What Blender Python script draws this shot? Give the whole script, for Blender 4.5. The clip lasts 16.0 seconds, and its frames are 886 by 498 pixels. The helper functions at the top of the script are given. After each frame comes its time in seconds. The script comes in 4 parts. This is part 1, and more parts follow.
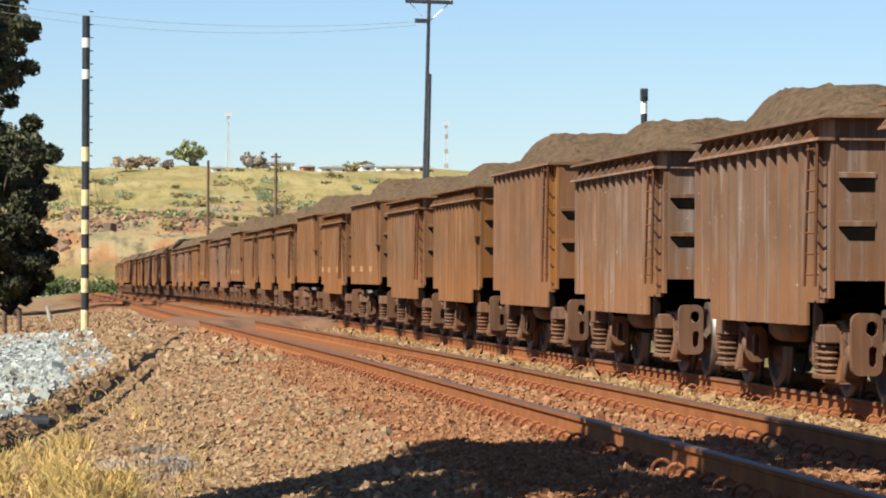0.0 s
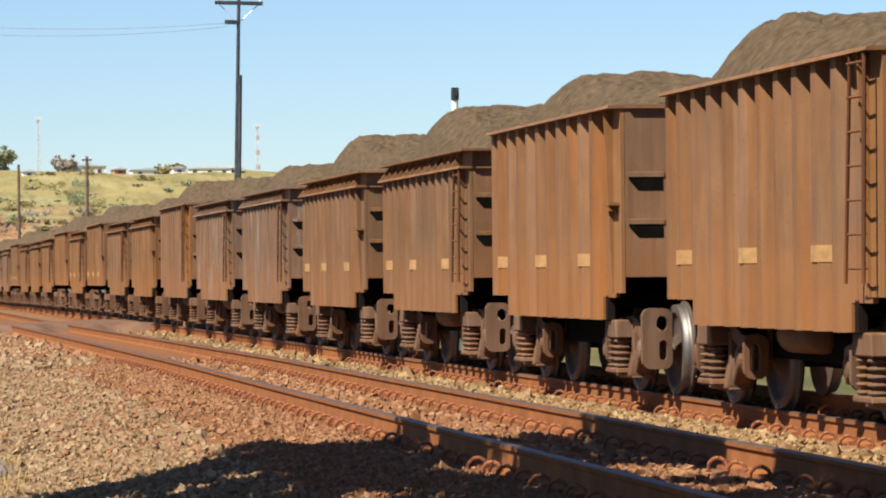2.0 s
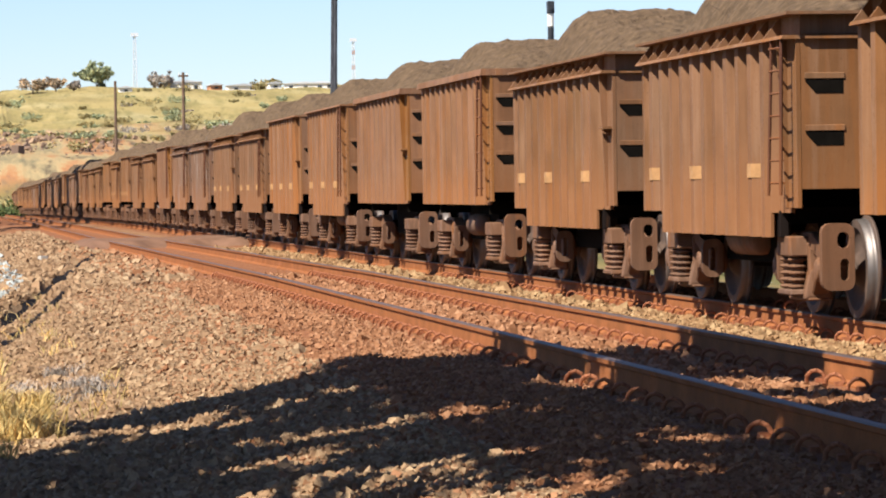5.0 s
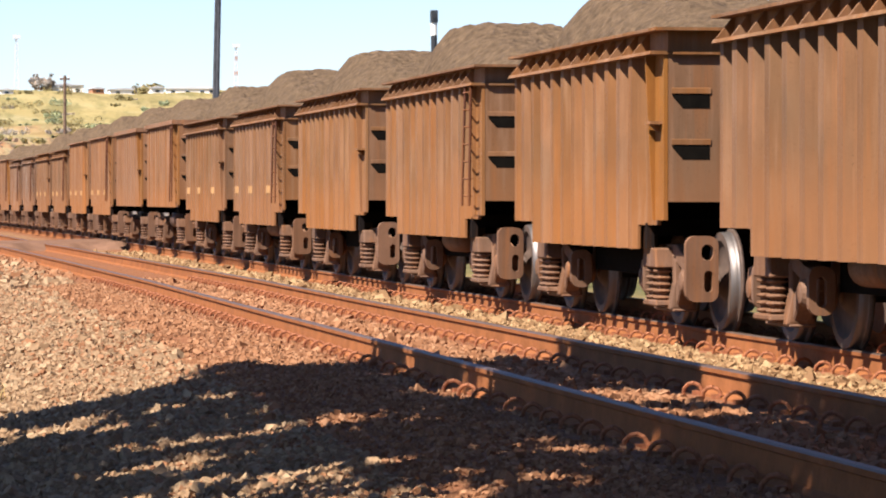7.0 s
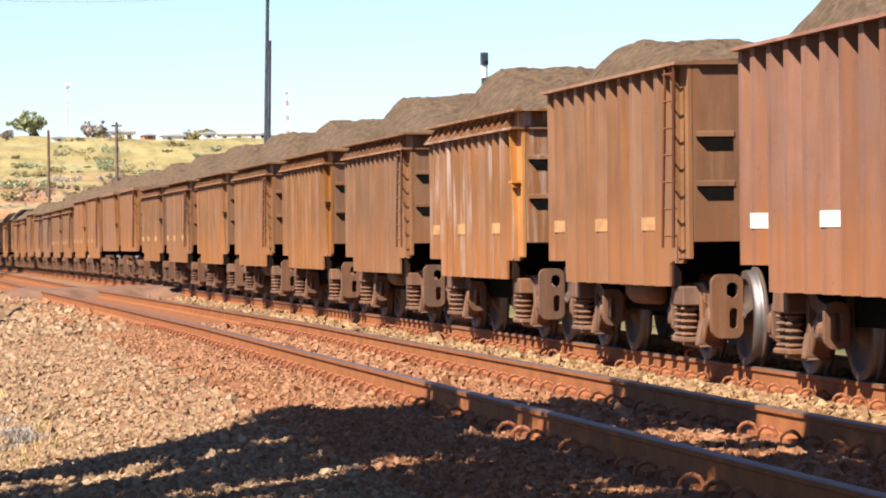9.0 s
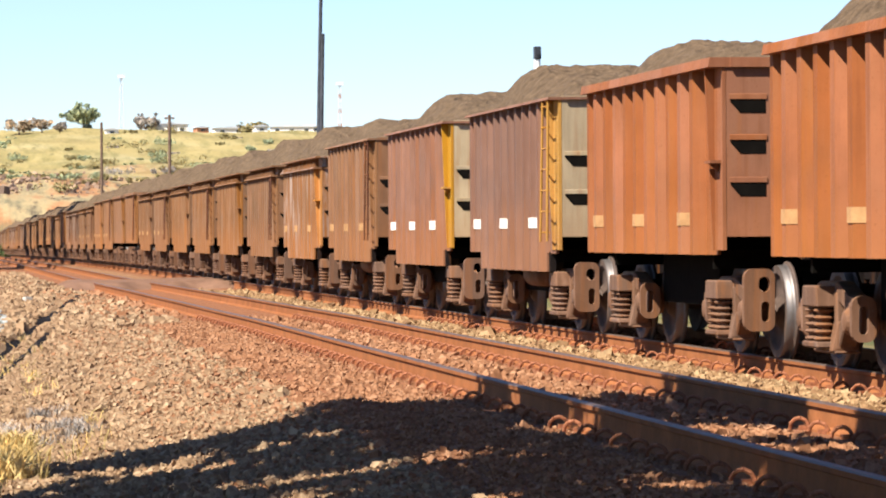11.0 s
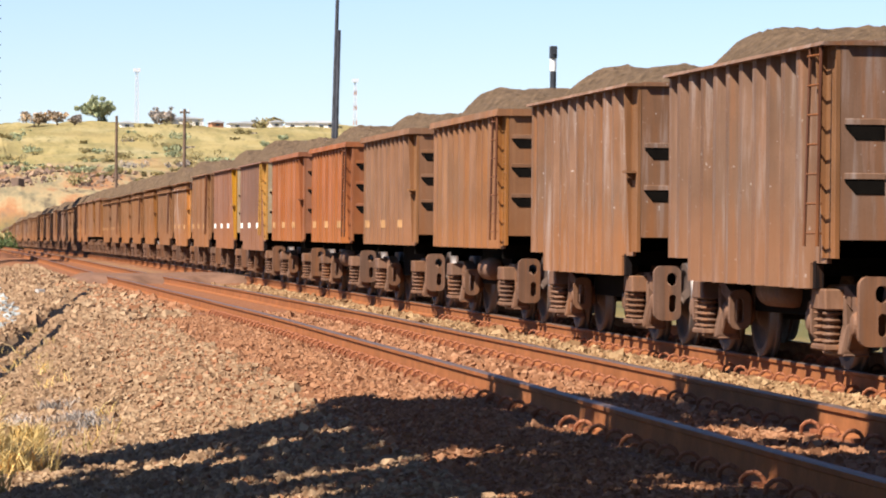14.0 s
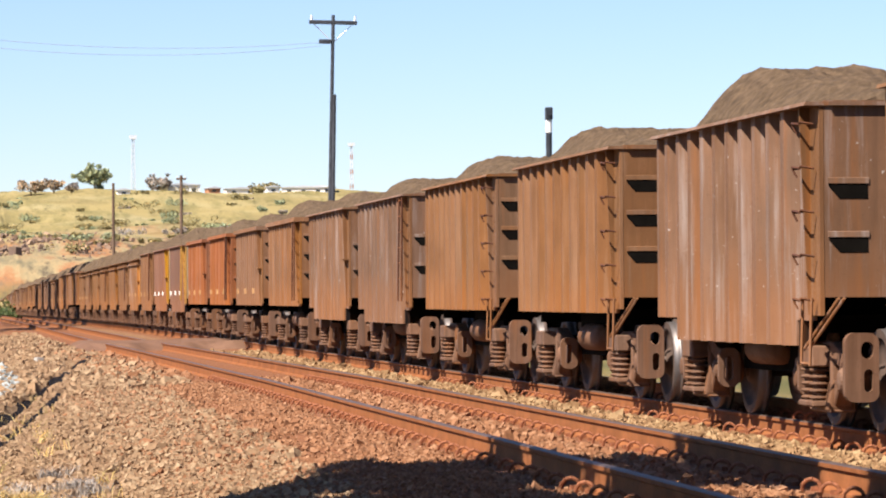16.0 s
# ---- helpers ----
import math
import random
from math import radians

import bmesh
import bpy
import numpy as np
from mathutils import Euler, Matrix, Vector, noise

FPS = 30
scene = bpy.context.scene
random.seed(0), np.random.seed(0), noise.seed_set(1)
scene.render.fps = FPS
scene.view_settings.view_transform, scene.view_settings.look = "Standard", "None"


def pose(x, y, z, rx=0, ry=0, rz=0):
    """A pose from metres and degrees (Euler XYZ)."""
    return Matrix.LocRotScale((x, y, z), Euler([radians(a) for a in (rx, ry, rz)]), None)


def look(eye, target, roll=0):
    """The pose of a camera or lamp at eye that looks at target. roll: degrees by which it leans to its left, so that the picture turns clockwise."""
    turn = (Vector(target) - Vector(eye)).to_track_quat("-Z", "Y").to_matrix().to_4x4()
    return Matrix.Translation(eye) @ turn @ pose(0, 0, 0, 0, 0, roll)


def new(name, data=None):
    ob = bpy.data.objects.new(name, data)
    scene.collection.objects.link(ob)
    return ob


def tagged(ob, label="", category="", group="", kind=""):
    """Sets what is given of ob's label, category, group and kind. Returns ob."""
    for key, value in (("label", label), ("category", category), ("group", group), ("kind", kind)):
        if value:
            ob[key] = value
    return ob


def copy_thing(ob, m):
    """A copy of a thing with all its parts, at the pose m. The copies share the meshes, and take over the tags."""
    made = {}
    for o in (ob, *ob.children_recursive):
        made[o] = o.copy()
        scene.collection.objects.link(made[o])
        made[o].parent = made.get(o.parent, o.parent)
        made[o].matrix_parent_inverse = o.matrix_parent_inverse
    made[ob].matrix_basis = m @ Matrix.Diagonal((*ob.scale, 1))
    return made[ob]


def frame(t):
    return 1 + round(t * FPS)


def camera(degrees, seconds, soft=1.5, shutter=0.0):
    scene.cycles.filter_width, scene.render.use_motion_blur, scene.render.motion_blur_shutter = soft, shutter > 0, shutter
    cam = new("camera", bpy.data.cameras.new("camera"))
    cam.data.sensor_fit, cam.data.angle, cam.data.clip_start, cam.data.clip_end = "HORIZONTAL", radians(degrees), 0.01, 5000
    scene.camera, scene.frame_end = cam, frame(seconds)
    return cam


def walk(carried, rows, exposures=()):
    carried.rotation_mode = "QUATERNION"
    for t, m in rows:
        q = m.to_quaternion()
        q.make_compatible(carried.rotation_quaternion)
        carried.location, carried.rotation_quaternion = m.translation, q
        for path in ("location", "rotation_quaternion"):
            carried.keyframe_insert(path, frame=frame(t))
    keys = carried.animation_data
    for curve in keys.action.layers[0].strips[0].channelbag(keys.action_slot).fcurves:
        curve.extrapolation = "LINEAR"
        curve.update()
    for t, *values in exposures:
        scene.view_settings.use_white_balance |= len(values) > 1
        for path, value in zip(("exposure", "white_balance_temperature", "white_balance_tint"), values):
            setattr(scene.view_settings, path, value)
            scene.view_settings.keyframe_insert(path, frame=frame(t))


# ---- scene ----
EYE = Vector((0.0, 0.0, 1.222))          # the eye, above the head of the near rail
NEAR, FAR, LOW = -5.5, -9.5, -0.083      # track centres, and the far track's rail head
GAUGE = 1.6
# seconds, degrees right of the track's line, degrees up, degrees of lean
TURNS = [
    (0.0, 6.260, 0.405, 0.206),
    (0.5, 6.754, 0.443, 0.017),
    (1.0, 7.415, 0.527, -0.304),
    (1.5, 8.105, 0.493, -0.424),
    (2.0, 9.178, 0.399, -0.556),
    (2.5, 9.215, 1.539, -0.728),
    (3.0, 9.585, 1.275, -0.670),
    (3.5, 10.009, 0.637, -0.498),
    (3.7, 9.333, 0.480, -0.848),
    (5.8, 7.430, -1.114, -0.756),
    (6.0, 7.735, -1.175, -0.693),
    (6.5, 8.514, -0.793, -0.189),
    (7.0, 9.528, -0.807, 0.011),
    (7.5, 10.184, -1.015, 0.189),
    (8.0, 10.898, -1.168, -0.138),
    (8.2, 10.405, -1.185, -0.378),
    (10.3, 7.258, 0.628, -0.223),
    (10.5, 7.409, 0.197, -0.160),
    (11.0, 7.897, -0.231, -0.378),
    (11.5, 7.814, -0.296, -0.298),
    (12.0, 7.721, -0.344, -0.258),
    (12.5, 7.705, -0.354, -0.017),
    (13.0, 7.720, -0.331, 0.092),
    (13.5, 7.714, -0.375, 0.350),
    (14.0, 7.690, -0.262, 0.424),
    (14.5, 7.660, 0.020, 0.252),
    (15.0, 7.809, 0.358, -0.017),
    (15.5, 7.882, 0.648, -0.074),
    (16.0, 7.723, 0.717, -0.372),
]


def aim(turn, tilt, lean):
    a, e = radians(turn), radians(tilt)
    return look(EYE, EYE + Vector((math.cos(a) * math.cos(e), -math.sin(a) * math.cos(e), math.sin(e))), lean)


cam = camera(13.76, 16.0, soft=2.0, shutter=0.0)
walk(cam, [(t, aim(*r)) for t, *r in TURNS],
     exposures=[(0.0, 1.03, 6500, 3), (3.7, 1.02, 6500, 3), (5.8, 1.38, 6500, 13), (7.0, 1.46, 6500, 13), (7.5, 1.56, 6500, 13), (8.0, 1.7, 6500, 13), (8.2, 1.7, 6500, 13),
                (10.3, 1.1, 6300, 10), (10.5, 1.15, 6300, 10), (11.0, 1.47, 6400, 9), (11.5, 1.65, 6500, 12), (12.2, 1.3, 6500, 13), (13.5, 1.28, 6500, 13), (16.0, 1.28, 6500, 13)])

# ---- light ----
SUN = Vector((0.68, -1.0, -1.4)).normalized()     # the way the light travels
world = bpy.data.worlds.new("sky")
scene.world = world
world.use_nodes = True
wn = world.node_tree
sky = wn.nodes.new("ShaderNodeTexSky")
sky.sky_type, sky.sun_disc = "NISHITA", False
sky.sun_elevation = math.asin(-SUN.z)
sky.sun_rotation = math.atan2(-SUN.x, -SUN.y)
sky.altitude, sky.air_density, sky.dust_density, sky.ozone_density = 600, 1.0, 0.05, 3.5
tone = wn.nodes.new("ShaderNodeMix")
tone.data_type, tone.blend_type = "RGBA", "MULTIPLY"
tone.inputs[0].default_value = 1.0
tone.inputs[7].default_value = (0.90, 0.955, 1.16, 1)      # a bluer, drier air
wn.links.new(sky.outputs[0], tone.inputs[6])
wn.links.new(tone.outputs[2], wn.nodes["Background"].inputs[0])
wn.nodes["Background"].inputs[1].default_value = 0.056
sun = new("sun", bpy.data.lights.new("sun", "SUN"))
sun.data.energy, sun.data.angle, sun.data.color = 5.0, radians(0.5), (1.0, 0.93, 0.82)
sun.matrix_world = look((0, 0, 40), Vector((0, 0, 40)) + SUN)


# ---- materials ----
class Nodes:
    """Short hand for one node material."""

    def __init__(self, name):
        self.mat = bpy.data.materials.new(name)
        self.mat.use_nodes = True
        self.t = self.mat.node_tree
        self.out = self.t.nodes["Principled BSDF"]

    def node(self, kind, **inputs):
        n = self.t.nodes.new(kind)
        for key, value in inputs.items():
            key = int(key[1:]) if key[0] == "i" and key[1:].isdigit() else key.replace("_", " ")
            self.put(n.inputs[key], value)
        return n

    def put(self, socket, value):
        if isinstance(value, bpy.types.NodeSocket):
            self.t.links.new(value, socket)
        else:
            socket.default_value = value

    def where(self, scale=(1, 1, 1), world_space=False):
        if world_space:
            src = self.node("ShaderNodeNewGeometry").outputs["Position"]
        else:
            src = self.node("ShaderNodeTexCoord").outputs["Object"]
        m = self.node("ShaderNodeMapping", Vector=src)
        m.inputs["Scale"].default_value = scale
        return m.outputs[0]

    def shift(self, vec, amount=40.0):
        rnd = self.node("ShaderNodeObjectInfo").outputs["Random"]
        k = self.math("MULTIPLY", rnd, amount)
        c = self.node("ShaderNodeCombineXYZ", X=k, Y=k, Z=k)
        a = self.node("ShaderNodeVectorMath", i0=vec, i1=c.outputs[0])
        return a.outputs[0]

    def noise(self, vec, scale, detail=4.0, rough=0.55):
        return self.node("ShaderNodeTexNoise", Vector=vec, Scale=scale, Detail=detail, Roughness=rough).outputs["Fac"]

    def math(self, op, a, b=0.0):
        n = self.node("ShaderNodeMath", i0=a, i1=b)
        n.operation = op
        return n.outputs[0]

    def ramp(self, fac, *stops):
        n = self.node("ShaderNodeValToRGB", Fac=fac)
        els = n.color_ramp.elements
        while len(els) < len(stops):
            els.new(0.5)
        for el, (p, c) in zip(els, stops):
            el.position = p
            el.color = (*c, 1) if len(c) == 3 else c
        return n.outputs[0]

    def step(self, fac, lo, hi):
        n = self.node("ShaderNodeMapRange", Value=fac, From_Min=lo, From_Max=hi)
        return n.outputs[0]

    def mix(self, fac, a, b):
        n = self.node("ShaderNodeMix")
        n.data_type = "RGBA"
        for s, v in ((n.inputs[0], fac), (n.inputs[6], a), (n.inputs[7], b)):
            self.put(s, (*v, 1) if isinstance(v, tuple) and len(v) == 3 else v)
        return n.outputs[2]

    def end(self, color, rough=0.8, metal=0.0, bump=None, strength=0.3, distance=0.02):
        self.put(self.out.inputs["Base Color"], (*color, 1) if isinstance(color, tuple) else color)
        self.put(self.out.inputs["Roughness"], rough)
        if metal == 0.0 and not (isinstance(rough, float) and rough < 0.6):
            self.out.inputs["Specular IOR Level"].default_value = 0.08    # dust is matt
        self.put(self.out.inputs["Metallic"], metal)
        if bump is not None:
            b = self.node("ShaderNodeBump", Height=bump, Strength=strength, Distance=distance)
            self.t.links.new(b.outputs[0], self.out.inputs["Normal"])
        return self.mat


def scaled(c, k):
    return tuple(v * k for v in c)


def dusty_paint(name, base, streak, streaks=0.45, spray_on=0.35, rusty=0.34, flakes=0.0):
    """Wagon steel under ore dust: long vertical runs, blotches and rust scale."""
    base, streak = ((r * 0.635, g * 0.63, b * 0.69) for r, g, b in (base, streak))
    n = Nodes(name)
    vec = n.shift(n.where())
    m = n.node("ShaderNodeMapping", Vector=vec)
    m.inputs["Scale"].default_value = (3.2, 3.2, 0.22)
    runs = n.noise(m.outputs[0], 2.6, 5, 0.6)
    blot = n.noise(vec, 1.3, 5, 0.6)
    grain = n.noise(vec, 38.0, 3, 0.6)
    col = n.mix(n.step(blot, 0.3, 0.72), scaled(base, 0.8), scaled(base, 1.16))
    # broad patches of greyer dust, and every rib weathered a little differently
    broad = n.noise(vec, 0.55, 3, 0.6)
    col = n.mix(n.math("MULTIPLY", n.step(broad, 0.5, 0.68), 0.5), col, (base[0] * 0.82, base[1] * 1.02, base[2] * 1.25))
    along = n.node("ShaderNodeSeparateXYZ", Vector=vec).outputs[0]
    panel = n.math("FLOOR", n.math("DIVIDE", along, 0.62))
    each = n.node("ShaderNodeTexWhiteNoise", Vector=n.node("ShaderNodeCombineXYZ", X=panel).outputs[0])
    col = n.node("ShaderNodeHueSaturation", Color=col, Value=n.math("ADD", n.math("MULTIPLY", each.outputs["Value"], 0.15), 0.925), Saturation=n.math("ADD", n.math("MULTIPLY", each.outputs["Value"], -0.12), 1.03)).outputs[0]
    col = n.mix(n.math("MULTIPLY", n.step(runs, 0.52, 0.72), streaks), col, streak)
    col = n.mix(n.math("MULTIPLY", n.step(runs, 0.47, 0.33), 0.45), col, scaled(base, 0.6))
    rust = n.noise(m.outputs[0], 1.55, 4, 0.65)
    col = n.mix(n.math("MULTIPLY", n.step(rust, 0.54, 0.68), rusty), col, (0.25, 0.085, 0.017))
    col = n.mix(n.step(grain, 0.62, 0.8), col, scaled(base, 0.62))
    if flakes:
        bare = n.noise(vec, 15.0, 2, 0.7)
        col = n.mix(n.math("MULTIPLY", n.step(bare, 0.70, 0.76), flakes), col, (0.42, 0.39, 0.36))
    # ore dust thrown up along the foot of the body, and each panel weathered by itself
    height = n.node("ShaderNodeSeparateXYZ", Vector=n.where()).outputs[2]
    spray = n.math("ADD", height, n.math("MULTIPLY", n.math("SUBTRACT", runs, 0.5), 1.6))
    col = n.mix(n.math("MULTIPLY", n.step(spray, 1.75, 1.1), spray_on), col, (0.27, 0.105, 0.035))
    rnd = n.node("ShaderNodeObjectInfo").outputs["Random"]
    worn = n.node("ShaderNodeHueSaturation", Color=col, Value=n.math("ADD", n.math("MULTIPLY", rnd, 0.18), 0.91), Saturation=n.math("ADD", n.math("MULTIPLY", rnd, 0.1), 0.94))
    col = worn.outputs[0]
    return n.end(col, n.step(grain, -0.6, 1.1), 0.0, n.math("ADD", n.math("MULTIPLY", grain, 0.5), runs), 0.25, 0.012)


RUST = (0.30, 0.125, 0.052)
paint_brown = dusty_paint("dusty brown wagon paint", (0.257, 0.123, 0.050), (0.38, 0.22, 0.12), 0.6)
paint_tan = dusty_paint("ochre dusted wagon paint", (0.275, 0.135, 0.062), (0.42, 0.22, 0.10))
paint_grey = dusty_paint("dusted galvanised steel", (0.257, 0.137, 0.071), (0.45, 0.37, 0.30), 0.65, flakes=0.8)
paint_streaked = dusty_paint("rust and grey streaked steel", (0.285, 0.135, 0.055), (0.55, 0.46, 0.37), 0.75, 0.35, 0.7)
paint_orange = dusty_paint("orange red wagon paint", (0.35, 0.122, 0.044), (0.36, 0.17, 0.08), 0.4)
paint_plum = dusty_paint("plum brown wagon paint", (0.257, 0.124, 0.071), (0.33, 0.19, 0.13))
paint_yellow = dusty_paint("worn yellow paint", (0.60, 0.29, 0.025), (0.4, 0.19, 0.04), 0.6)
paint_rusty_yellow = dusty_paint("orange stained yellow paint", (0.58, 0.23, 0.03), (0.4, 0.18, 0.05), 0.6)
paint_ochre = dusty_paint("rusty yellow paint", (0.34, 0.15, 0.045), (0.27, 0.12, 0.05), 0.6)
paint_cream = dusty_paint("dirty cream paint", (0.52, 0.40, 0.22), (0.36, 0.2, 0.09), 0.7)
bogie_steel = dusty_paint("dusty cast steel", (0.215, 0.112, 0.06), (0.32, 0.18, 0.105), 0.7, 0.0)
# near-black so that end sills and skirt slits read as shaded gaps
dark_steel = dusty_paint("near-black steel", (0.016, 0.011, 0.009), (0.03, 0.02, 0.015), 0.5, 0.0)


def simple(name, base, rough=0.8, metal=0.0, var=0.25, scale=6.0, bump=0.2, dist=0.01, world_space=False):
    n = Nodes(name)
    vec = n.where(world_space=world_space)
    if not world_space:
        vec = n.shift(vec)
    a, b = n.noise(vec, scale, 5), n.noise(vec, scale * 9, 3)
    col = n.mix(n.step(a, 0.3, 0.7), scaled(base, 1 - var), scaled(base, 1 + var))
    col = n.mix(n.math("MULTIPLY", n.step(b, 0.5, 0.75), 0.5), col, scaled(base, 1 - var * 1.6))
    return n.end(col, rough, metal, n.math("ADD", a, n.math("MULTIPLY", b, 0.4)), bump, dist)


mark_white = simple("white reflector", (0.66, 0.62, 0.55), 0.5, 0, 0.08, 9, 0.05)
mark_dusty = simple("dusty reflector", (0.34, 0.19, 0.085), 0.6, 0, 0.2, 9, 0.05)
wheel_steel = simple("worn wheel steel", (0.075, 0.047, 0.034), 0.7, 0.1, 0.3, 8, 0.1)
wheel_tread = simple("polished tread", (0.15, 0.13, 0.12), 0.5, 0.75, 0.1, 12, 0.03)
rail_top = simple("polished rail head", (0.085, 0.055, 0.04), 0.55, 0.2, 0.2, 4, 0.05, world_space=True)
rail_side = simple("rusted rail side", (0.22, 0.082, 0.031), 0.85, 0, 0.22, 3, 0.2, world_space=True)
clip_steel = simple("rusted clip", (0.25, 0.098, 0.05), 0.7, 0.0, 0.3, 30, 0.2)
ore_mat = simple("brown grey iron ore", (0.112, 0.075, 0.046), 0.85, 0.0, 0.4, 9.0, 1.0, 0.06)
black_paint = simple("black paint", (0.022, 0.024, 0.028), 0.5, 0, 0.4, 5, 0.1)
white_paint = simple("chalky white paint", (0.72, 0.70, 0.64), 0.7, 0, 0.12, 5, 0.1)
cream_band = simple("stained cream paint", (0.70, 0.55, 0.30), 0.7, 0, 0.2, 5, 0.1)
dark_pole = simple("tarred pole steel", (0.05, 0.052, 0.06), 0.6, 0, 0.4, 3, 0.2)
wood_pole = simple("weathered wood", (0.13, 0.085, 0.06), 0.85, 0, 0.35, 4, 0.4)
galvanised = simple("galvanised tower steel", (0.62, 0.64, 0.66), 0.5, 0.3, 0.1, 6, 0.1)
wall_white = simple("white render", (0.74, 0.71, 0.66), 0.85, 0, 0.1, 0.7, 0.1)
wall_brick = simple("red clay wall", (0.38, 0.19, 0.11), 0.85, 0, 0.2, 0.8, 0.2)
roof_grey = simple("fibre cement roof", (0.42, 0.43, 0.45), 0.8, 0, 0.2, 0.8, 0.2)
window_dark = simple("dark window glass", (0.03, 0.035, 0.04), 0.15, 0, 0.2, 2, 0.02)
bark = simple("grey brown bark", (0.12, 0.085, 0.06), 0.9, 0, 0.35, 7, 0.8, 0.03)
concrete = simple("stained concrete", (0.36, 0.33, 0.29), 0.85, 0, 0.2, 2.2, 0.3)


def foliage(name, base, var=0.4):
    n = Nodes(name)
    rnd = n.node("ShaderNodeNewGeometry").outputs["Random Per Island"]
    big = n.noise(n.where(), 0.6, 3)
    col = n.ramp(rnd, (0.0, scaled(base, 1 - var)), (0.6, base), (1.0, (base[0] * 1.7, base[1] * 1.35, base[2])))
    col = n.mix(n.step(big, 0.35, 0.7), n.mix(0.4, col, scaled(base, 0.5)), col)
    mat = n.end(col, 0.6)
    n.out.inputs["Transmission Weight"].default_value = 0.0
    n.out.inputs["Specular IOR Level"].default_value = 0.25
    return mat


# olive greyed and lifted slightly, for haze on the far trees
leaf_dark = foliage("dark green leaves", (0.055, 0.06, 0.03))
leaf_green = foliage("green leaves", (0.07, 0.10, 0.032))
# paled in the base colour to stand for distance haze on the crest
leaf_dry = foliage("dry orange leaves", (0.36, 0.28, 0.19))
leaf_grey = foliage("bare grey twigs", (0.30, 0.27, 0.24))
straw = foliage("dry straw", (0.46, 0.34, 0.13), 0.35)
# shrubs and hill trees lifted well above leaf colour, haze painted in
weed = foliage("hazed dull green shrubs", (0.25, 0.215, 0.095))
leaf_hill = foliage("hazed hill tree leaves", (0.27, 0.31, 0.18))
ladder_brown = dusty_paint("dark brown bar", (0.13, 0.05, 0.025), (0.2, 0.09, 0.04), 0.5)


def stone_material(name, a, b, c):
    a, b, c = ((v[0] * 0.575, v[1] * 0.60, v[2] * 0.60) for v in (a, b, c))
    n = Nodes(name)
    rnd = n.node("ShaderNodeNewGeometry").outputs["Random Per Island"]
    g = n.noise(n.where(), 22.0, 4)
    col = n.ramp(rnd, (0.0, a), (0.45, b), (1.0, c))
    col = n.mix(n.math("MULTIPLY", n.step(g, 0.45, 0.7), 0.5), col, scaled(b, 0.55))
    return n.end(col, 0.9, 0, g, 0.4, 0.01)


stone_red = stone_material("red dusted ballast", (0.29, 0.125, 0.062), (0.42, 0.19, 0.095), (0.54, 0.28, 0.155))
stone_tan = stone_material("tan ballast", (0.28, 0.165, 0.095), (0.43, 0.255, 0.143), (0.55, 0.37, 0.222))
stone_sand = stone_material("sunny ochre ballast", (0.25, 0.13, 0.065), (0.42, 0.235, 0.115), (0.56, 0.36, 0.19))
stone_white = stone_material("pale quartz gravel", (0.27, 0.27, 0.25), (0.46, 0.46, 0.43), (0.68, 0.69, 0.66))


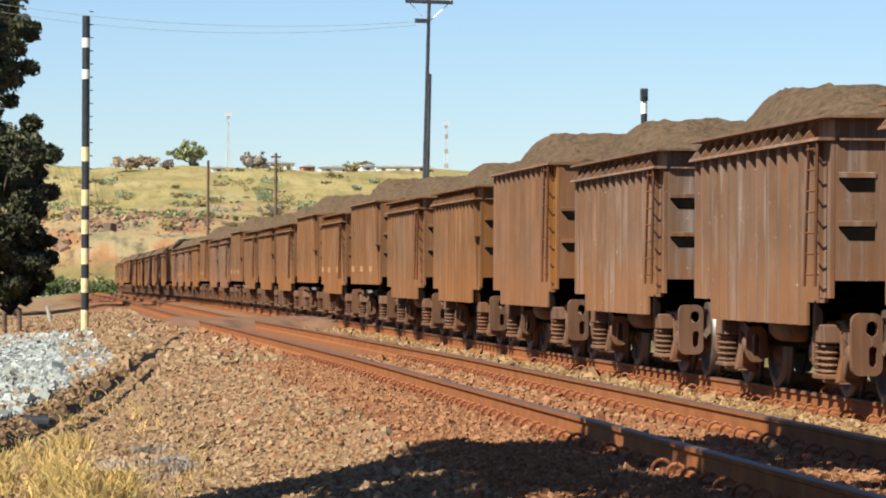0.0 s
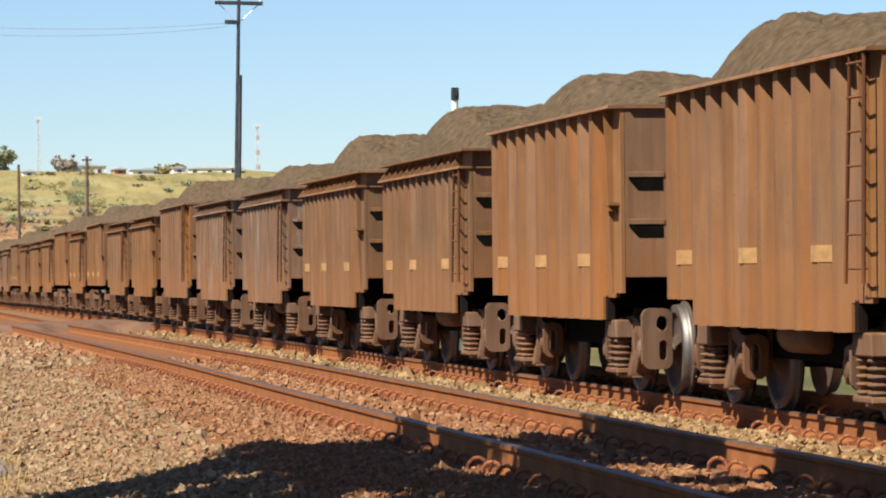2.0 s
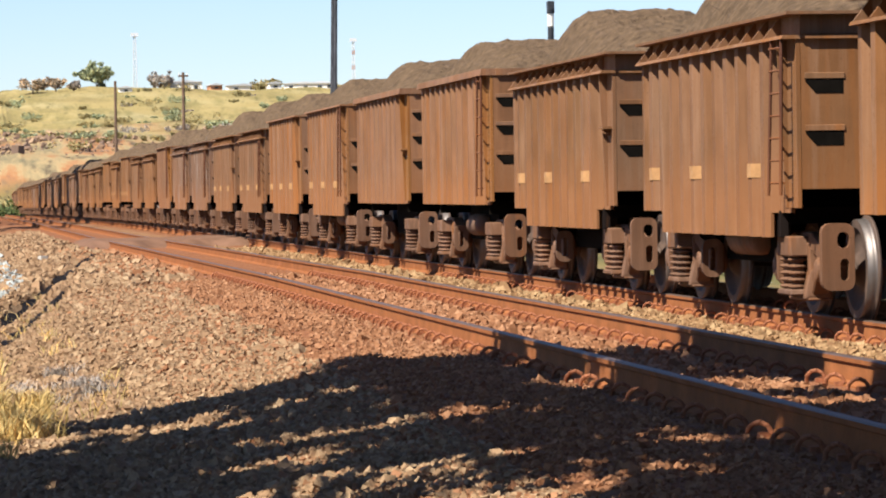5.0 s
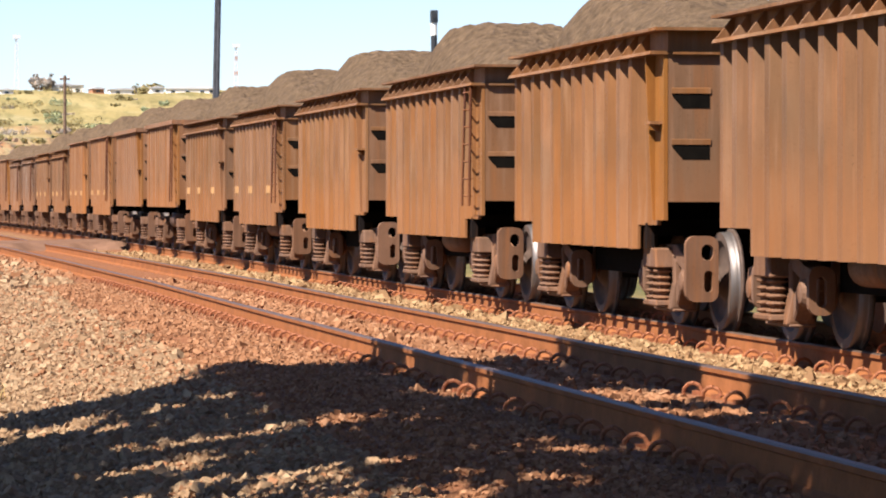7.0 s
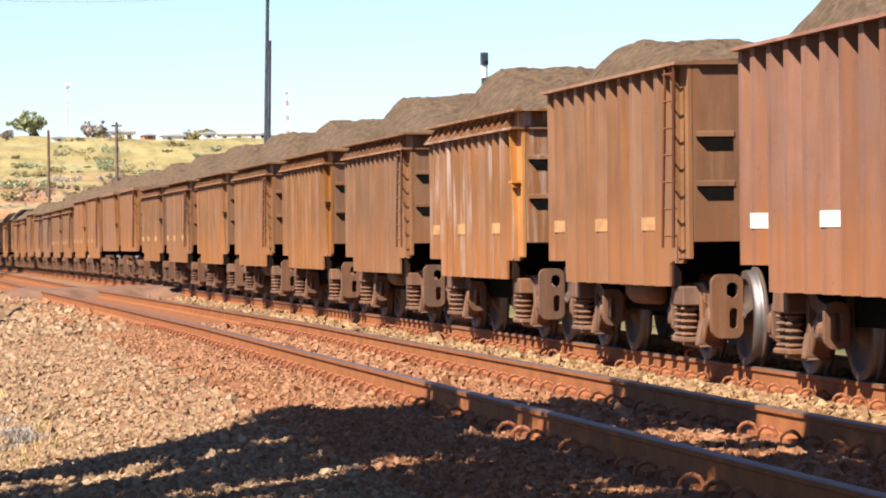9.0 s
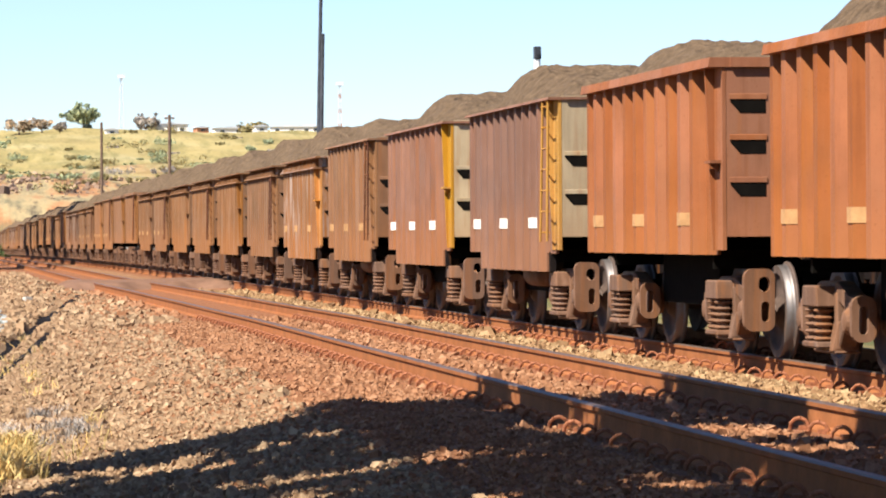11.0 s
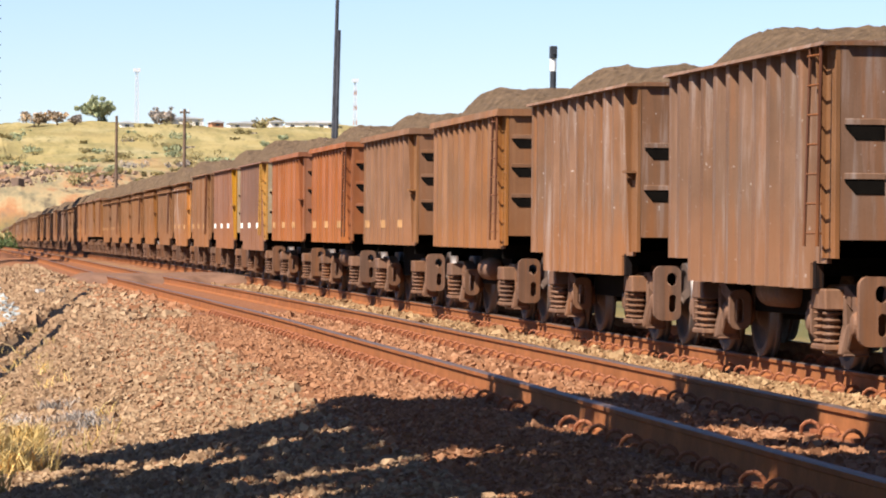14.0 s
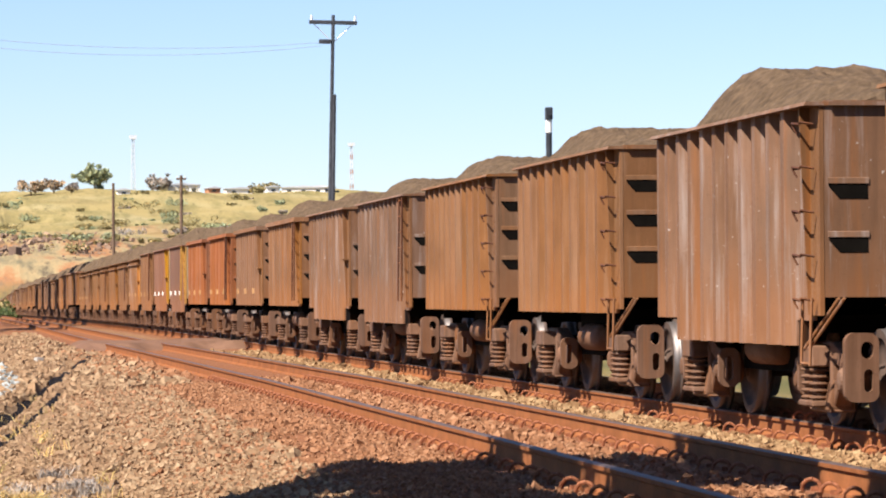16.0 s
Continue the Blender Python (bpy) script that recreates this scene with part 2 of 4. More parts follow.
def ground_material():
    n = Nodes("red brown earth and dry grass")
    pos = n.where(world_space=True)
    sep = n.node("ShaderNodeSeparateXYZ", Vector=pos)
    x, y, z = sep.outputs
    wob = n.math("MULTIPLY", n.math("SUBTRACT", n.noise(pos, 0.9, 4), 0.5), 1.6)
    fine, mid, big = n.noise(pos, 26.0, 4, 0.65), n.noise(pos, 4.0, 5, 0.6), n.noise(pos, 0.035, 5, 0.6)
    patch = n.noise(pos, 0.012, 4, 0.6)
    red = n.ramp(fine, (0.25, (0.15, 0.060, 0.032)), (0.5, (0.30, 0.125, 0.062)), (0.8, (0.42, 0.20, 0.105)))
    tan = n.ramp(fine, (0.25, (0.17, 0.105, 0.062)), (0.5, (0.34, 0.22, 0.125)), (0.8, (0.50, 0.36, 0.22)))
    tan = n.mix(n.step(mid, 0.45, 0.7), tan, n.ramp(fine, (0.3, (0.2, 0.11, 0.06)), (0.75, (0.42, 0.25, 0.14))))
    yy = n.math("ADD", y, wob)
    near_bed = n.step(n.math("ABSOLUTE", n.math("ADD", yy, 5.0)), 3.6, 1.6)
    bed = n.step(n.math("ABSOLUTE", n.math("ADD", yy, 9.4)), 1.9, 1.2)
    col = n.mix(n.math("MAXIMUM", near_bed, bed), tan, red)
    slope = n.where((0.16, 1.0, 1.0), world_space=True)
    # the country beyond: dry grass, scrub and bare red earth on the slope
    grass = n.ramp(big, (0.3, (0.30, 0.235, 0.11)), (0.5, (0.43, 0.335, 0.145)), (0.75, (0.49, 0.41, 0.22)))
    grass = n.mix(n.math("MULTIPLY", n.step(n.noise(slope, 0.11, 6, 0.75), 0.47, 0.64), 0.7), grass, (0.20, 0.18, 0.07))
    grass = n.mix(n.math("MULTIPLY", n.step(n.noise(slope, 0.6, 4, 0.7), 0.55, 0.7), 0.6), grass, (0.11, 0.105, 0.045))
    earth = n.ramp(n.noise(slope, 0.10, 7, 0.75), (0.32, (0.17, 0.13, 0.10)), (0.44, (0.42, 0.20, 0.095)), (0.54, (0.44, 0.33, 0.18)), (0.65, (0.22, 0.19, 0.12)))
    high = n.step(n.math("ADD", z, n.math("MULTIPLY", n.math("SUBTRACT", n.noise(pos, 0.02, 4), 0.5), 16.0)), 11.5, 15.0)
    hill = n.mix(high, earth, grass)
    low = n.step(n.math("ADD", z, n.math("MULTIPLY", n.math("SUBTRACT", patch, 0.5), 6.0)), 4.0, 1.0)
    hill = n.mix(low, hill, n.ramp(n.noise(slope, 0.09, 6, 0.7), (0.35, (0.10, 0.11, 0.045)), (0.55, (0.26, 0.20, 0.08)), (0.7, (0.40, 0.33, 0.2))))
    off = n.step(n.math("ABSOLUTE", n.math("ADD", yy, 5.0)), 8.5, 11.0)
    far = n.math("MAXIMUM", n.step(x, 340.0, 420.0), off)
    col = n.mix(far, col, hill)
    rocks = n.step(n.noise(slope, 0.30, 6, 0.75), 0.53, 0.66)
    col = n.mix(n.math("MULTIPLY", n.math("MULTIPLY", rocks, far), n.math("SUBTRACT", 1.0, high)), col, (0.13, 0.10, 0.07))
    h = n.math("ADD", n.math("MULTIPLY", fine, 0.5), mid)
    dim = n.mix(1.0, col, (0.615, 0.62, 0.60))
    dim.node.blend_type = "MULTIPLY"
    return n.end(dim, 0.95, 0, h, 0.6, 0.05)


ground_mat = ground_material()


# ---- helpers of form ----
def part(name, bm, material, parent=None, label="", smooth=False):
    """Links a bmesh (or a mesh) as one object, under its thing or part."""
    if isinstance(bm, bmesh.types.BMesh):
        me = bpy.data.meshes.new(name)
        bmesh.ops.recalc_face_normals(bm, faces=bm.faces)
        bm.to_mesh(me)
        bm.free()
        me.materials.append(material)
        if smooth:
            for p in me.polygons:
                p.use_smooth = True
    else:
        me = bm
    ob = new(name, me)
    ob.parent = parent
    return tagged(ob, label)


def box(bm, x0, x1, y0, y1, z0, z1):
    v = [bm.verts.new((x, y, z)) for x in (x0, x1) for y in (y0, y1) for z in (z0, z1)]
    for q in ((0, 1, 3, 2), (4, 6, 7, 5), (0, 4, 5, 1), (2, 3, 7, 6), (0, 2, 6, 4), (1, 5, 7, 3)):
        bm.faces.new([v[i] for i in q])
    return v


def prism(bm, pts, plane, a, b):
    """A polygon, given in the two axes other than plane's, drawn out from a to b."""
    def at(p, q):
        return {"x": (q, p[0], p[1]), "y": (p[0], q, p[1]), "z": (p[0], p[1], q)}[plane]
    lo, hi = [bm.verts.new(at(p, a)) for p in pts], [bm.verts.new(at(p, b)) for p in pts]
    n = len(pts)
    bm.faces.new(lo)
    bm.faces.new(hi[::-1])
    for i in range(n):
        bm.faces.new((lo[i], hi[i], hi[(i + 1) % n], lo[(i + 1) % n]))


def rod(bm, a, b, r0, r1=None, sides=8):
    """A tapered bar from a to b."""
    a, b = Vector(a), Vector(b)
    r1 = r0 if r1 is None else r1
    turn = (b - a).to_track_quat("Z", "Y").to_matrix()
    ring = [[bm.verts.new(p + turn @ Vector((math.cos(k * math.tau / sides) * r, math.sin(k * math.tau / sides) * r, 0)))
             for k in range(sides)] for p, r in ((a, r0), (b, r1))]
    bm.faces.new(ring[0][::-1])
    bm.faces.new(ring[1])
    for k in range(sides):
        bm.faces.new((ring[0][k], ring[0][(k + 1) % sides], ring[1][(k + 1) % sides], ring[1][k]))


def lathe(bm, profile, axis_y=True, sides=28):
    """Turns (radius, offset) pairs round the y axis."""
    rings = []
    for r, o in profile:
        rings.append([bm.verts.new((math.cos(k * math.tau / sides) * r, o, math.sin(k * math.tau / sides) * r)) for k in range(sides)])
    for p, q in zip(rings, rings[1:]):
        for k in range(sides):
            bm.faces.new((p[k], p[(k + 1) % sides], q[(k + 1) % sides], q[k]))
    bm.faces.new(rings[0])
    bm.faces.new(rings[-1][::-1])


def bevel(bm, w=0.01, seg=1):
    bmesh.ops.bevel(bm, geom=list(bm.edges), offset=w, segments=seg, affect="EDGES", profile=0.7, clamp_overlap=True)
    return bm


def mesh_from(name, verts, faces, material, smooth=False):
    me = bpy.data.meshes.new(name)
    me.from_pydata([tuple(v) for v in verts], [], [tuple(f) for f in faces])
    me.materials.append(material)
    if smooth:
        me.polygons.foreach_set("use_smooth", [True] * len(me.polygons))
    me.update()
    return me


FALL_X = [0, 55, 85, 110, 140, 180, 250, 370, 430, 600]
FALL_NEAR = [0, 0, -0.07, -0.14, -0.18, -0.23, -0.36, -0.66, -0.85, -2.63]
FALL_FAR = [0, 0, 0.0, -0.01, -0.03, -0.10, -0.27, -0.66, -0.85, -2.63]


def sag(x, y=-9.5):
    """The two tracks fall away gently in the distance, the near one sooner."""
    far = np.clip((-6.6 - np.asarray(y, float)) / 1.6, 0, 1)
    return np.interp(x, FALL_X, FALL_NEAR) * (1 - far) + np.interp(x, FALL_X, FALL_FAR) * far


# ---- ground ----
def bumps(x, y, seed=0.0):
    """Cheap smooth relief for arrays."""
    return (np.sin(x * 1.7 + 1.3 * np.sin(y * 2.3 + seed)) * np.cos(y * 1.9 + seed) * 0.5
            + np.sin(x * 4.1 + y * 3.3 + seed) * np.cos(y * 4.7 - x * 1.1) * 0.3
            + np.sin(x * 9.7 - y * 7.9) * np.cos(y * 10.3 + x * 6.1 + seed) * 0.2)


def smooth_step(v, a, b):
    t = np.clip((v - a) / (b - a), 0, 1)
    return t * t * (3 - 2 * t)


def ground_height(x, y):
    x, y = np.asarray(x, float), np.asarray(y, float)
    z = np.interp(y, [-200, -60, -14, -12.4, -11.7, -8.2, -7.5, -7.1, -4.0, -3.3, -2.1, -0.8, 1, 4, 60],
                  [-0.4, -0.9, -0.7, -0.5, -0.31, -0.30, -0.28, -0.21, -0.21, -0.24, -0.40, -0.56, -0.66, -0.62, -0.3])
    rough = np.where((y > -12) & (y < -3.9), 0.012, 0.035)
    z = z + rough * bumps(x, y) + 0.05 * bumps(x * 0.3, y * 0.35, 2.0) * (y > -3.6)
    # the drain that runs out from the shoulder
    side = (y - 0.45) * 0.99688 + (x - 41) * 0.0791
    run = smooth_step(x, 90, 50)
    z = z - 0.42 * run * np.exp(-(side / (0.16 + 0.22 * run)) ** 2) * (x > 18)
    side2 = side + 0.62
    z = z - 0.16 * smooth_step(x, 62, 48) * np.exp(-(side2 / 0.16) ** 2) * (x > 36)
    z = z + 0.10 * smooth_step(x, 75, 50) * np.exp(-((side + 0.33) / 0.16) ** 2) * (x > 18)
    z = z + sag(x, y)
    # the hill
    foot = 520 + 45 * np.sin(y * 0.013 + 1) + 18 * np.sin(y * 0.05)
    rise = 0.34 * smooth_step(x, foot, foot + 60) + 0.14 * smooth_step(x, foot + 60, foot + 130) + 0.52 * smooth_step(x, foot + 120, foot + 430)
    hill = 31.5 * rise + smooth_step(x, 540, 700) * (1.5 * bumps(x * 0.02, y * 0.03) + 0.8 * bumps(x * 0.09, y * 0.11) + 0.35 * bumps(x * 0.3, y * 0.33, 4.0))
    lateral = smooth_step(y, -420, -150) * (0.75 + 0.25 * smooth_step(y, 400, 60))
    return z + hill * lateral


def in_drain(x, y):
    """The painted shadow strips of the drain and of the lesser gully beside it."""
    side = (y - 0.45) * 0.99688 + (x - 41) * 0.0791
    wide = 0.05 + 0.22 * smooth_step(x, 92, 55)
    first = (np.abs(side) < wide) & (x < 93) & (x > 30)
    second = (np.abs(side + 0.68) < 0.13 * smooth_step(x, 64, 50)) & (x < 63) & (x > 40)
    return first | second


def steps(*runs):
    out = []
    for a, b, s in runs:
        out += list(np.arange(a, b, s))
    return np.array(out + [runs[-1][1]])


def build_ground():
    xs = steps((-300, 0, 30), (0, 12, 1.0), (12, 45, 0.16), (45, 125, 0.45), (125, 340, 2.5), (340, 520, 12), (520, 1000, 6), (1000, 1400, 40), (1400, 4800, 400))
    ys = steps((-2500, -300, 220), (-300, -20, 5), (-20, -13, 0.6), (-13, 4, 0.13), (4, 12, 0.6), (12, 150, 5), (150, 2500, 235))
    gx, gy = np.meshgrid(xs, ys, indexing="ij")
    co = np.stack([gx, gy, ground_height(gx, gy)], -1).reshape(-1, 3)
    nx, ny = len(xs), len(ys)
    i = (np.arange(nx - 1)[:, None] * ny + np.arange(ny - 1)).ravel()
    quads = np.stack([i, i + ny, i + ny + 1, i + 1], 1)
    ob = new("ground", raw_mesh("ground", co, quads, ground_mat, True))
    tagged(ob, "reddish railway shoulder, drain and dry grass hill beyond", "ground", kind="structure")


def raw_mesh(name, co, faces, material, smooth=False):
    me = bpy.data.meshes.new(name)
    k = faces.shape[1]
    me.vertices.add(len(co))
    me.vertices.foreach_set("co", np.ascontiguousarray(co, dtype=np.float32).ravel())
    me.loops.add(faces.size)
    me.loops.foreach_set("vertex_index", faces.astype(np.int32).ravel())
    me.polygons.add(len(faces))
    me.polygons.foreach_set("loop_start", np.arange(0, faces.size, k, dtype=np.int32))
    me.polygons.foreach_set("use_smooth", np.full(len(faces), smooth))
    me.materials.append(material)
    me.update(calc_edges=True)
    me.validate()
    return me


build_ground()

STONE = np.array([[-1, -1, -1], [1, -1, -1], [1, 1, -1], [-1, 1, -1], [-1, -1, 1], [1, -1, 1], [1, 1, 1], [-1, 1, 1]], float)
STONE_F = np.array([[0, 2, 1], [0, 3, 2], [4, 5, 6], [4, 6, 7], [0, 1, 5], [0, 5, 4], [1, 2, 6], [1, 6, 5], [2, 3, 7], [2, 7, 6], [3, 0, 4], [3, 4, 7]])


def stones(name, label, material, areas, seed, keep=None):
    """Loose broken stones scattered over areas (x0, x1, y0, y1, number, size)."""
    rng = np.random.default_rng(seed)
    xs, ys, ss = [], [], []
    for x0, x1, y0, y1, num, size in areas:
        xs.append(rng.uniform(x0, x1, num))
        ys.append(rng.uniform(y0, y1, num))
        ss.append(size * rng.lognormal(0, 0.35, num))
    x, y, s = np.concatenate(xs), np.concatenate(ys), np.concatenate(ss)
    if keep is not None:
        m = keep(x, y, rng)
        x, y, s = x[m], y[m], s[m]
    n = len(x)
    v = STONE[None] * rng.uniform(0.35, 1.0, (n, 8, 3))
    v *= (rng.uniform(0.7, 1.15, (n, 1, 3)) * s[:, None, None] * 0.5)
    q = rng.normal(size=(n, 4))
    q /= np.linalg.norm(q, axis=1, keepdims=True)
    w, a, b, c = q.T
    rot = np.stack([1 - 2 * (b * b + c * c), 2 * (a * b - c * w), 2 * (a * c + b * w),
                    2 * (a * b + c * w), 1 - 2 * (a * a + c * c), 2 * (b * c - a * w),
                    2 * (a * c - b * w), 2 * (b * c + a * w), 1 - 2 * (a * a + b * b)], 1).reshape(n, 3, 3)
    v = np.einsum("nij,nkj->nki", rot, v)
    base = np.stack([x, y, ground_height(x, y) + s * 0.12], 1)
    co = (v + base[:, None]).reshape(-1, 3)
    f = (STONE_F[None] + (np.arange(n) * 8)[:, None, None]).reshape(-1, 3)
    ob = new(name, raw_mesh(name, co, f, material))
    return tagged(ob, label, "gravel", kind="stuff")


stones("ballast", "loose tan and brown ballast stones on the shoulder", stone_tan,
       [(12, 22, -3.0, 2.0, 18000, 0.036), (20, 34, -3.1, 2.2, 34000, 0.035), (34, 60, -3.3, 2.5, 34000, 0.042),
        (60, 100, -4.0, -0.5, 6000, 0.09), (100, 170, -3.9, 5.0, 9000, 0.10)], 3, keep=lambda x, y, r: ~in_drain(x, y))
stones("ballast", "red dusted ballast stones round the near rails", stone_red,
       [(14, 34, -6.0, -5.0, 5200, 0.048), (34, 64, -6.0, -5.0, 4000, 0.055), (14, 34, -4.55, -1.0, 34000, 0.029), (34, 62, -4.55, -1.0, 24000, 0.036),
        (64, 102, -4.5, -3.0, 2500, 0.08)], 4,
       keep=lambda x, y, r: r.uniform(size=len(x)) < np.where(y < -4.8, 1.0, np.where(y < -4.32, 0.25, np.clip((-1.6 - y) / 2.0, 0.03, 1.0))))
stones("ballast", "sunlit yellowish ballast between the two tracks", stone_sand,
       [(20, 45, -8.4, -6.5, 14000, 0.048), (45, 100, -8.4, -6.5, 9000, 0.065)], 5)
stones("pale_gravel", "whitish quartz gravel beyond the drain", stone_white,
       [(46, 118, -1.5, 5.5, 42000, 0.085)], 6,
       keep=lambda x, y, r: ((y - 0.45) * 0.99688 + (x - 41) * 0.0791 > 0.55) & (y > -1.5 + 0.35 * r.normal(size=len(x))))


def silt(label, off, x0, x1, w0, w1):
    """Dark ribbon laid along the drain, a streak of shadow put in as colour."""
    nx, ny = 90, 7
    co = []
    for i in range(nx):
        x = x0 + (x1 - x0) * i / (nx - 1)
        half = (w0 + (w1 - w0) * i / (nx - 1)) * (1 + 0.25 * math.sin(i * 0.9) + 0.15 * math.sin(i * 2.3))
        for j in range(ny):
            y = 0.45 + off - (x - 41) * 0.0794 + half * (2 * j / (ny - 1) - 1)
            co.append((x, y, float(ground_height(x, y)) + 0.03 * (1 - (2 * j / (ny - 1) - 1) ** 2) + 0.03))
    f = [(i * ny + j, (i + 1) * ny + j, (i + 1) * ny + j + 1, i * ny + j + 1) for i in range(nx - 1) for j in range(ny - 1)]
    tagged(new("drain_silt", raw_mesh("drain_silt", np.array(co), np.array(f), shadow_strip_mat, True)), label, "silt", kind="structure")


# black that stands for shadow streaks on the ground
shadow_strip_mat = simple("black shadow strip", (0.012, 0.010, 0.010), 0.9, 0, 0.5, 9, 0.6, 0.02, True)
shadow_strip_mat.node_tree.nodes["Principled BSDF"].inputs["Specular IOR Level"].default_value = 0.04
silt("black strip painted as shadow along the drain beside the gravel", 0.0, 30, 93, 0.34, 0.08)
silt("black strip painted as shadow in the small gully", -0.68, 41, 64, 0.2, 0.04)


# ---- tracks ----
def rail_mesh(y, top, x0, x1):
    """Flat-bottomed rail with a worn bright head, along the fall of the line."""
    prof = [(-0.075, -0.215), (0.075, -0.215), (0.072, -0.196), (0.022, -0.170), (0.014, -0.050), (0.036, -0.040), (0.037, -0.010), (0.028, 0.0),
            (-0.028, 0.0), (-0.037, -0.010), (-0.036, -0.040), (-0.014, -0.050), (-0.022, -0.170), (-0.072, -0.196)]
    xs = np.concatenate([np.arange(x0, 120, 2.0), np.arange(120, x1 + 1, 6.0)])
    co, k = [], len(prof)
    for x in xs:
        wob = 0.006 * math.sin(x * 0.31 + y)
        co += [(x, y + p + wob, top + q + float(sag(x, y))) for p, q in prof]
    f = [(i * k + j, i * k + (j + 1) % k, (i + 1) * k + (j + 1) % k, (i + 1) * k + j) for i in range(len(xs) - 1) for j in range(k)]
    me = raw_mesh("rail", np.array(co), np.array(f), rail_side)
    me.materials.append(rail_top)
    idx = np.tile([1 if j in (6, 7, 8) else 0 for j in range(k)], len(xs) - 1).astype(np.int32)
    me.polygons.foreach_set("material_index", idx)
    return me


def clip_mesh():
    """Bent spring clip on its base plate."""
    bm = bmesh.new()
    pts = [Vector((-0.05, 0.02, 0.02)), Vector((-0.045, 0.045, 0.07)), Vector((-0.03, 0.09, 0.095)), Vector((0.0, 0.135, 0.085)), Vector((0.03, 0.165, 0.045)),
           Vector((0.05, 0.17, -0.02))]
    for a, b in zip(pts, pts[1:]):
        rod(bm, a, b, 0.017, 0.017, 7)
    box(bm, -0.03, 0.03, 0.03, 0.10, -0.02, 0.03)
    me = bpy.data.meshes.new("rail_clip")
    bm.to_mesh(me)
    bm.free()
    me.materials.append(clip_steel)
    return me


CLIP = clip_mesh()


def sleeper_mesh():
    bm = bmesh.new()
    box(bm, -0.12, 0.12, -1.35, 1.35, -0.2, 0.0)
    bevel(bm, 0.02)
    me = bpy.data.meshes.new("sleeper")
    bm.to_mesh(me)
    bm.free()
    me.materials.append(sleeper_mat)
    return me


sleeper_mat = simple("red dusted sleeper", (0.24, 0.11, 0.06), 0.9, 0, 0.3, 5, 0.5, 0.02, True)
SLEEPER = sleeper_mesh()


def build_track(label, centre, top, reach):
    track = tagged(new("track"), label, "railway track", kind="structure")
    for side in (1, -1):
        y = centre + side * (GAUGE / 2 + 0.03)
        rail = part("rail", rail_mesh(y, top, 4, 420), rail_side, track, "rusty rail with a bright worn head")
        for k in range(reach):
            x = 17.3 + k * 0.62
            for s in (1, -1):
                c = part("rail_clip", CLIP, None, rail)
                c.matrix_basis = pose(x + 0.03 * math.sin(k * 3.1), y + s * 0.05, top - 0.205 + float(sag(x, y)), 0, 0, (0 if s > 0 else 180) + 9 * math.sin(k * 1.7 + s)) @ Matrix.Scale(0.86, 4)
    for k in range(reach):
        x = 17.3 + k * 0.62
        s = part("sleeper", SLEEPER, None, track)
        s.matrix_basis = pose(x, centre + 0.02 * math.sin(k * 5), top - 0.214 + float(sag(x, centre)), 0, 0, 0.8 * math.sin(k * 2.3))


build_track("near track with empty rusty rails in red ballast", NEAR, 0.0, 75)
build_track("far track under the ore train", FAR, LOW, 75)


def build_crossing():
    """Low dusty crossing laid over the rails."""
    nx, ny = 14, 30
    co = []
    for i in range(nx):
        for j in range(ny):
            x, y = 106 + i * 13 / (nx - 1), -13 + j * 9.8 / (ny - 1)
            edge = min(i, nx - 1 - i, 2) / 2
            co.append((x + 0.7 * math.sin(j * 1.3), y, float(sag(x, y)) - 0.36 + LOW * min(1.0, max(0.0, (-6.6 - y) / 1.6)) + 0.365 * edge * min(1.0, (ny - 1 - j) / 3) + 0.006 * math.sin(i * 2 + j)))
    f = [(i * ny + j, (i + 1) * ny + j, (i + 1) * ny + j + 1, i * ny + j + 1) for i in range(nx - 1) for j in range(ny - 1)]
    ob = new("level_crossing", raw_mesh("level_crossing", np.array(co), np.array(f), crossing_mat, True))
    tagged(ob, "dusty greyish crossing laid over both tracks", "pavement", kind="structure")


crossing_mat = simple("dusty crossing surface", (0.15, 0.082, 0.052), 0.95, 0, 0.25, 1.2, 0.4, 0.03, True)
build_crossing()


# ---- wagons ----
# near-black colour that stands for deep shade under and between the wagons
shade_black = simple("shade black steel", (0.006, 0.005, 0.004), 0.95, 0, 0.3, 6, 0.1)
shade_black.node_tree.nodes["Principled BSDF"].inputs["Specular IOR Level"].default_value = 0.03
BODY = 3.75            # half length of a wagon's body
PITCH = 10.0


def side_outline(ribs, out=1.53, deep=1.40):
    """The corrugated side seen from above, from the far end to the near end."""
    pts = [(BODY, out - 0.02), (BODY - 0.12, out - 0.02), (BODY - 0.2, deep)]
    pitch = (2 * BODY - 1.15) / ribs
    for k in range(ribs):
        c = BODY - 0.42 - (k + 0.5) * pitch + 0.1
        pts += [(c + 0.17, deep), (c + 0.085, out), (c - 0.085, out), (c - 0.17, deep)]
    pts += [(-BODY + 0.5, deep), (-BODY + 0.42, deep)]
    return pts


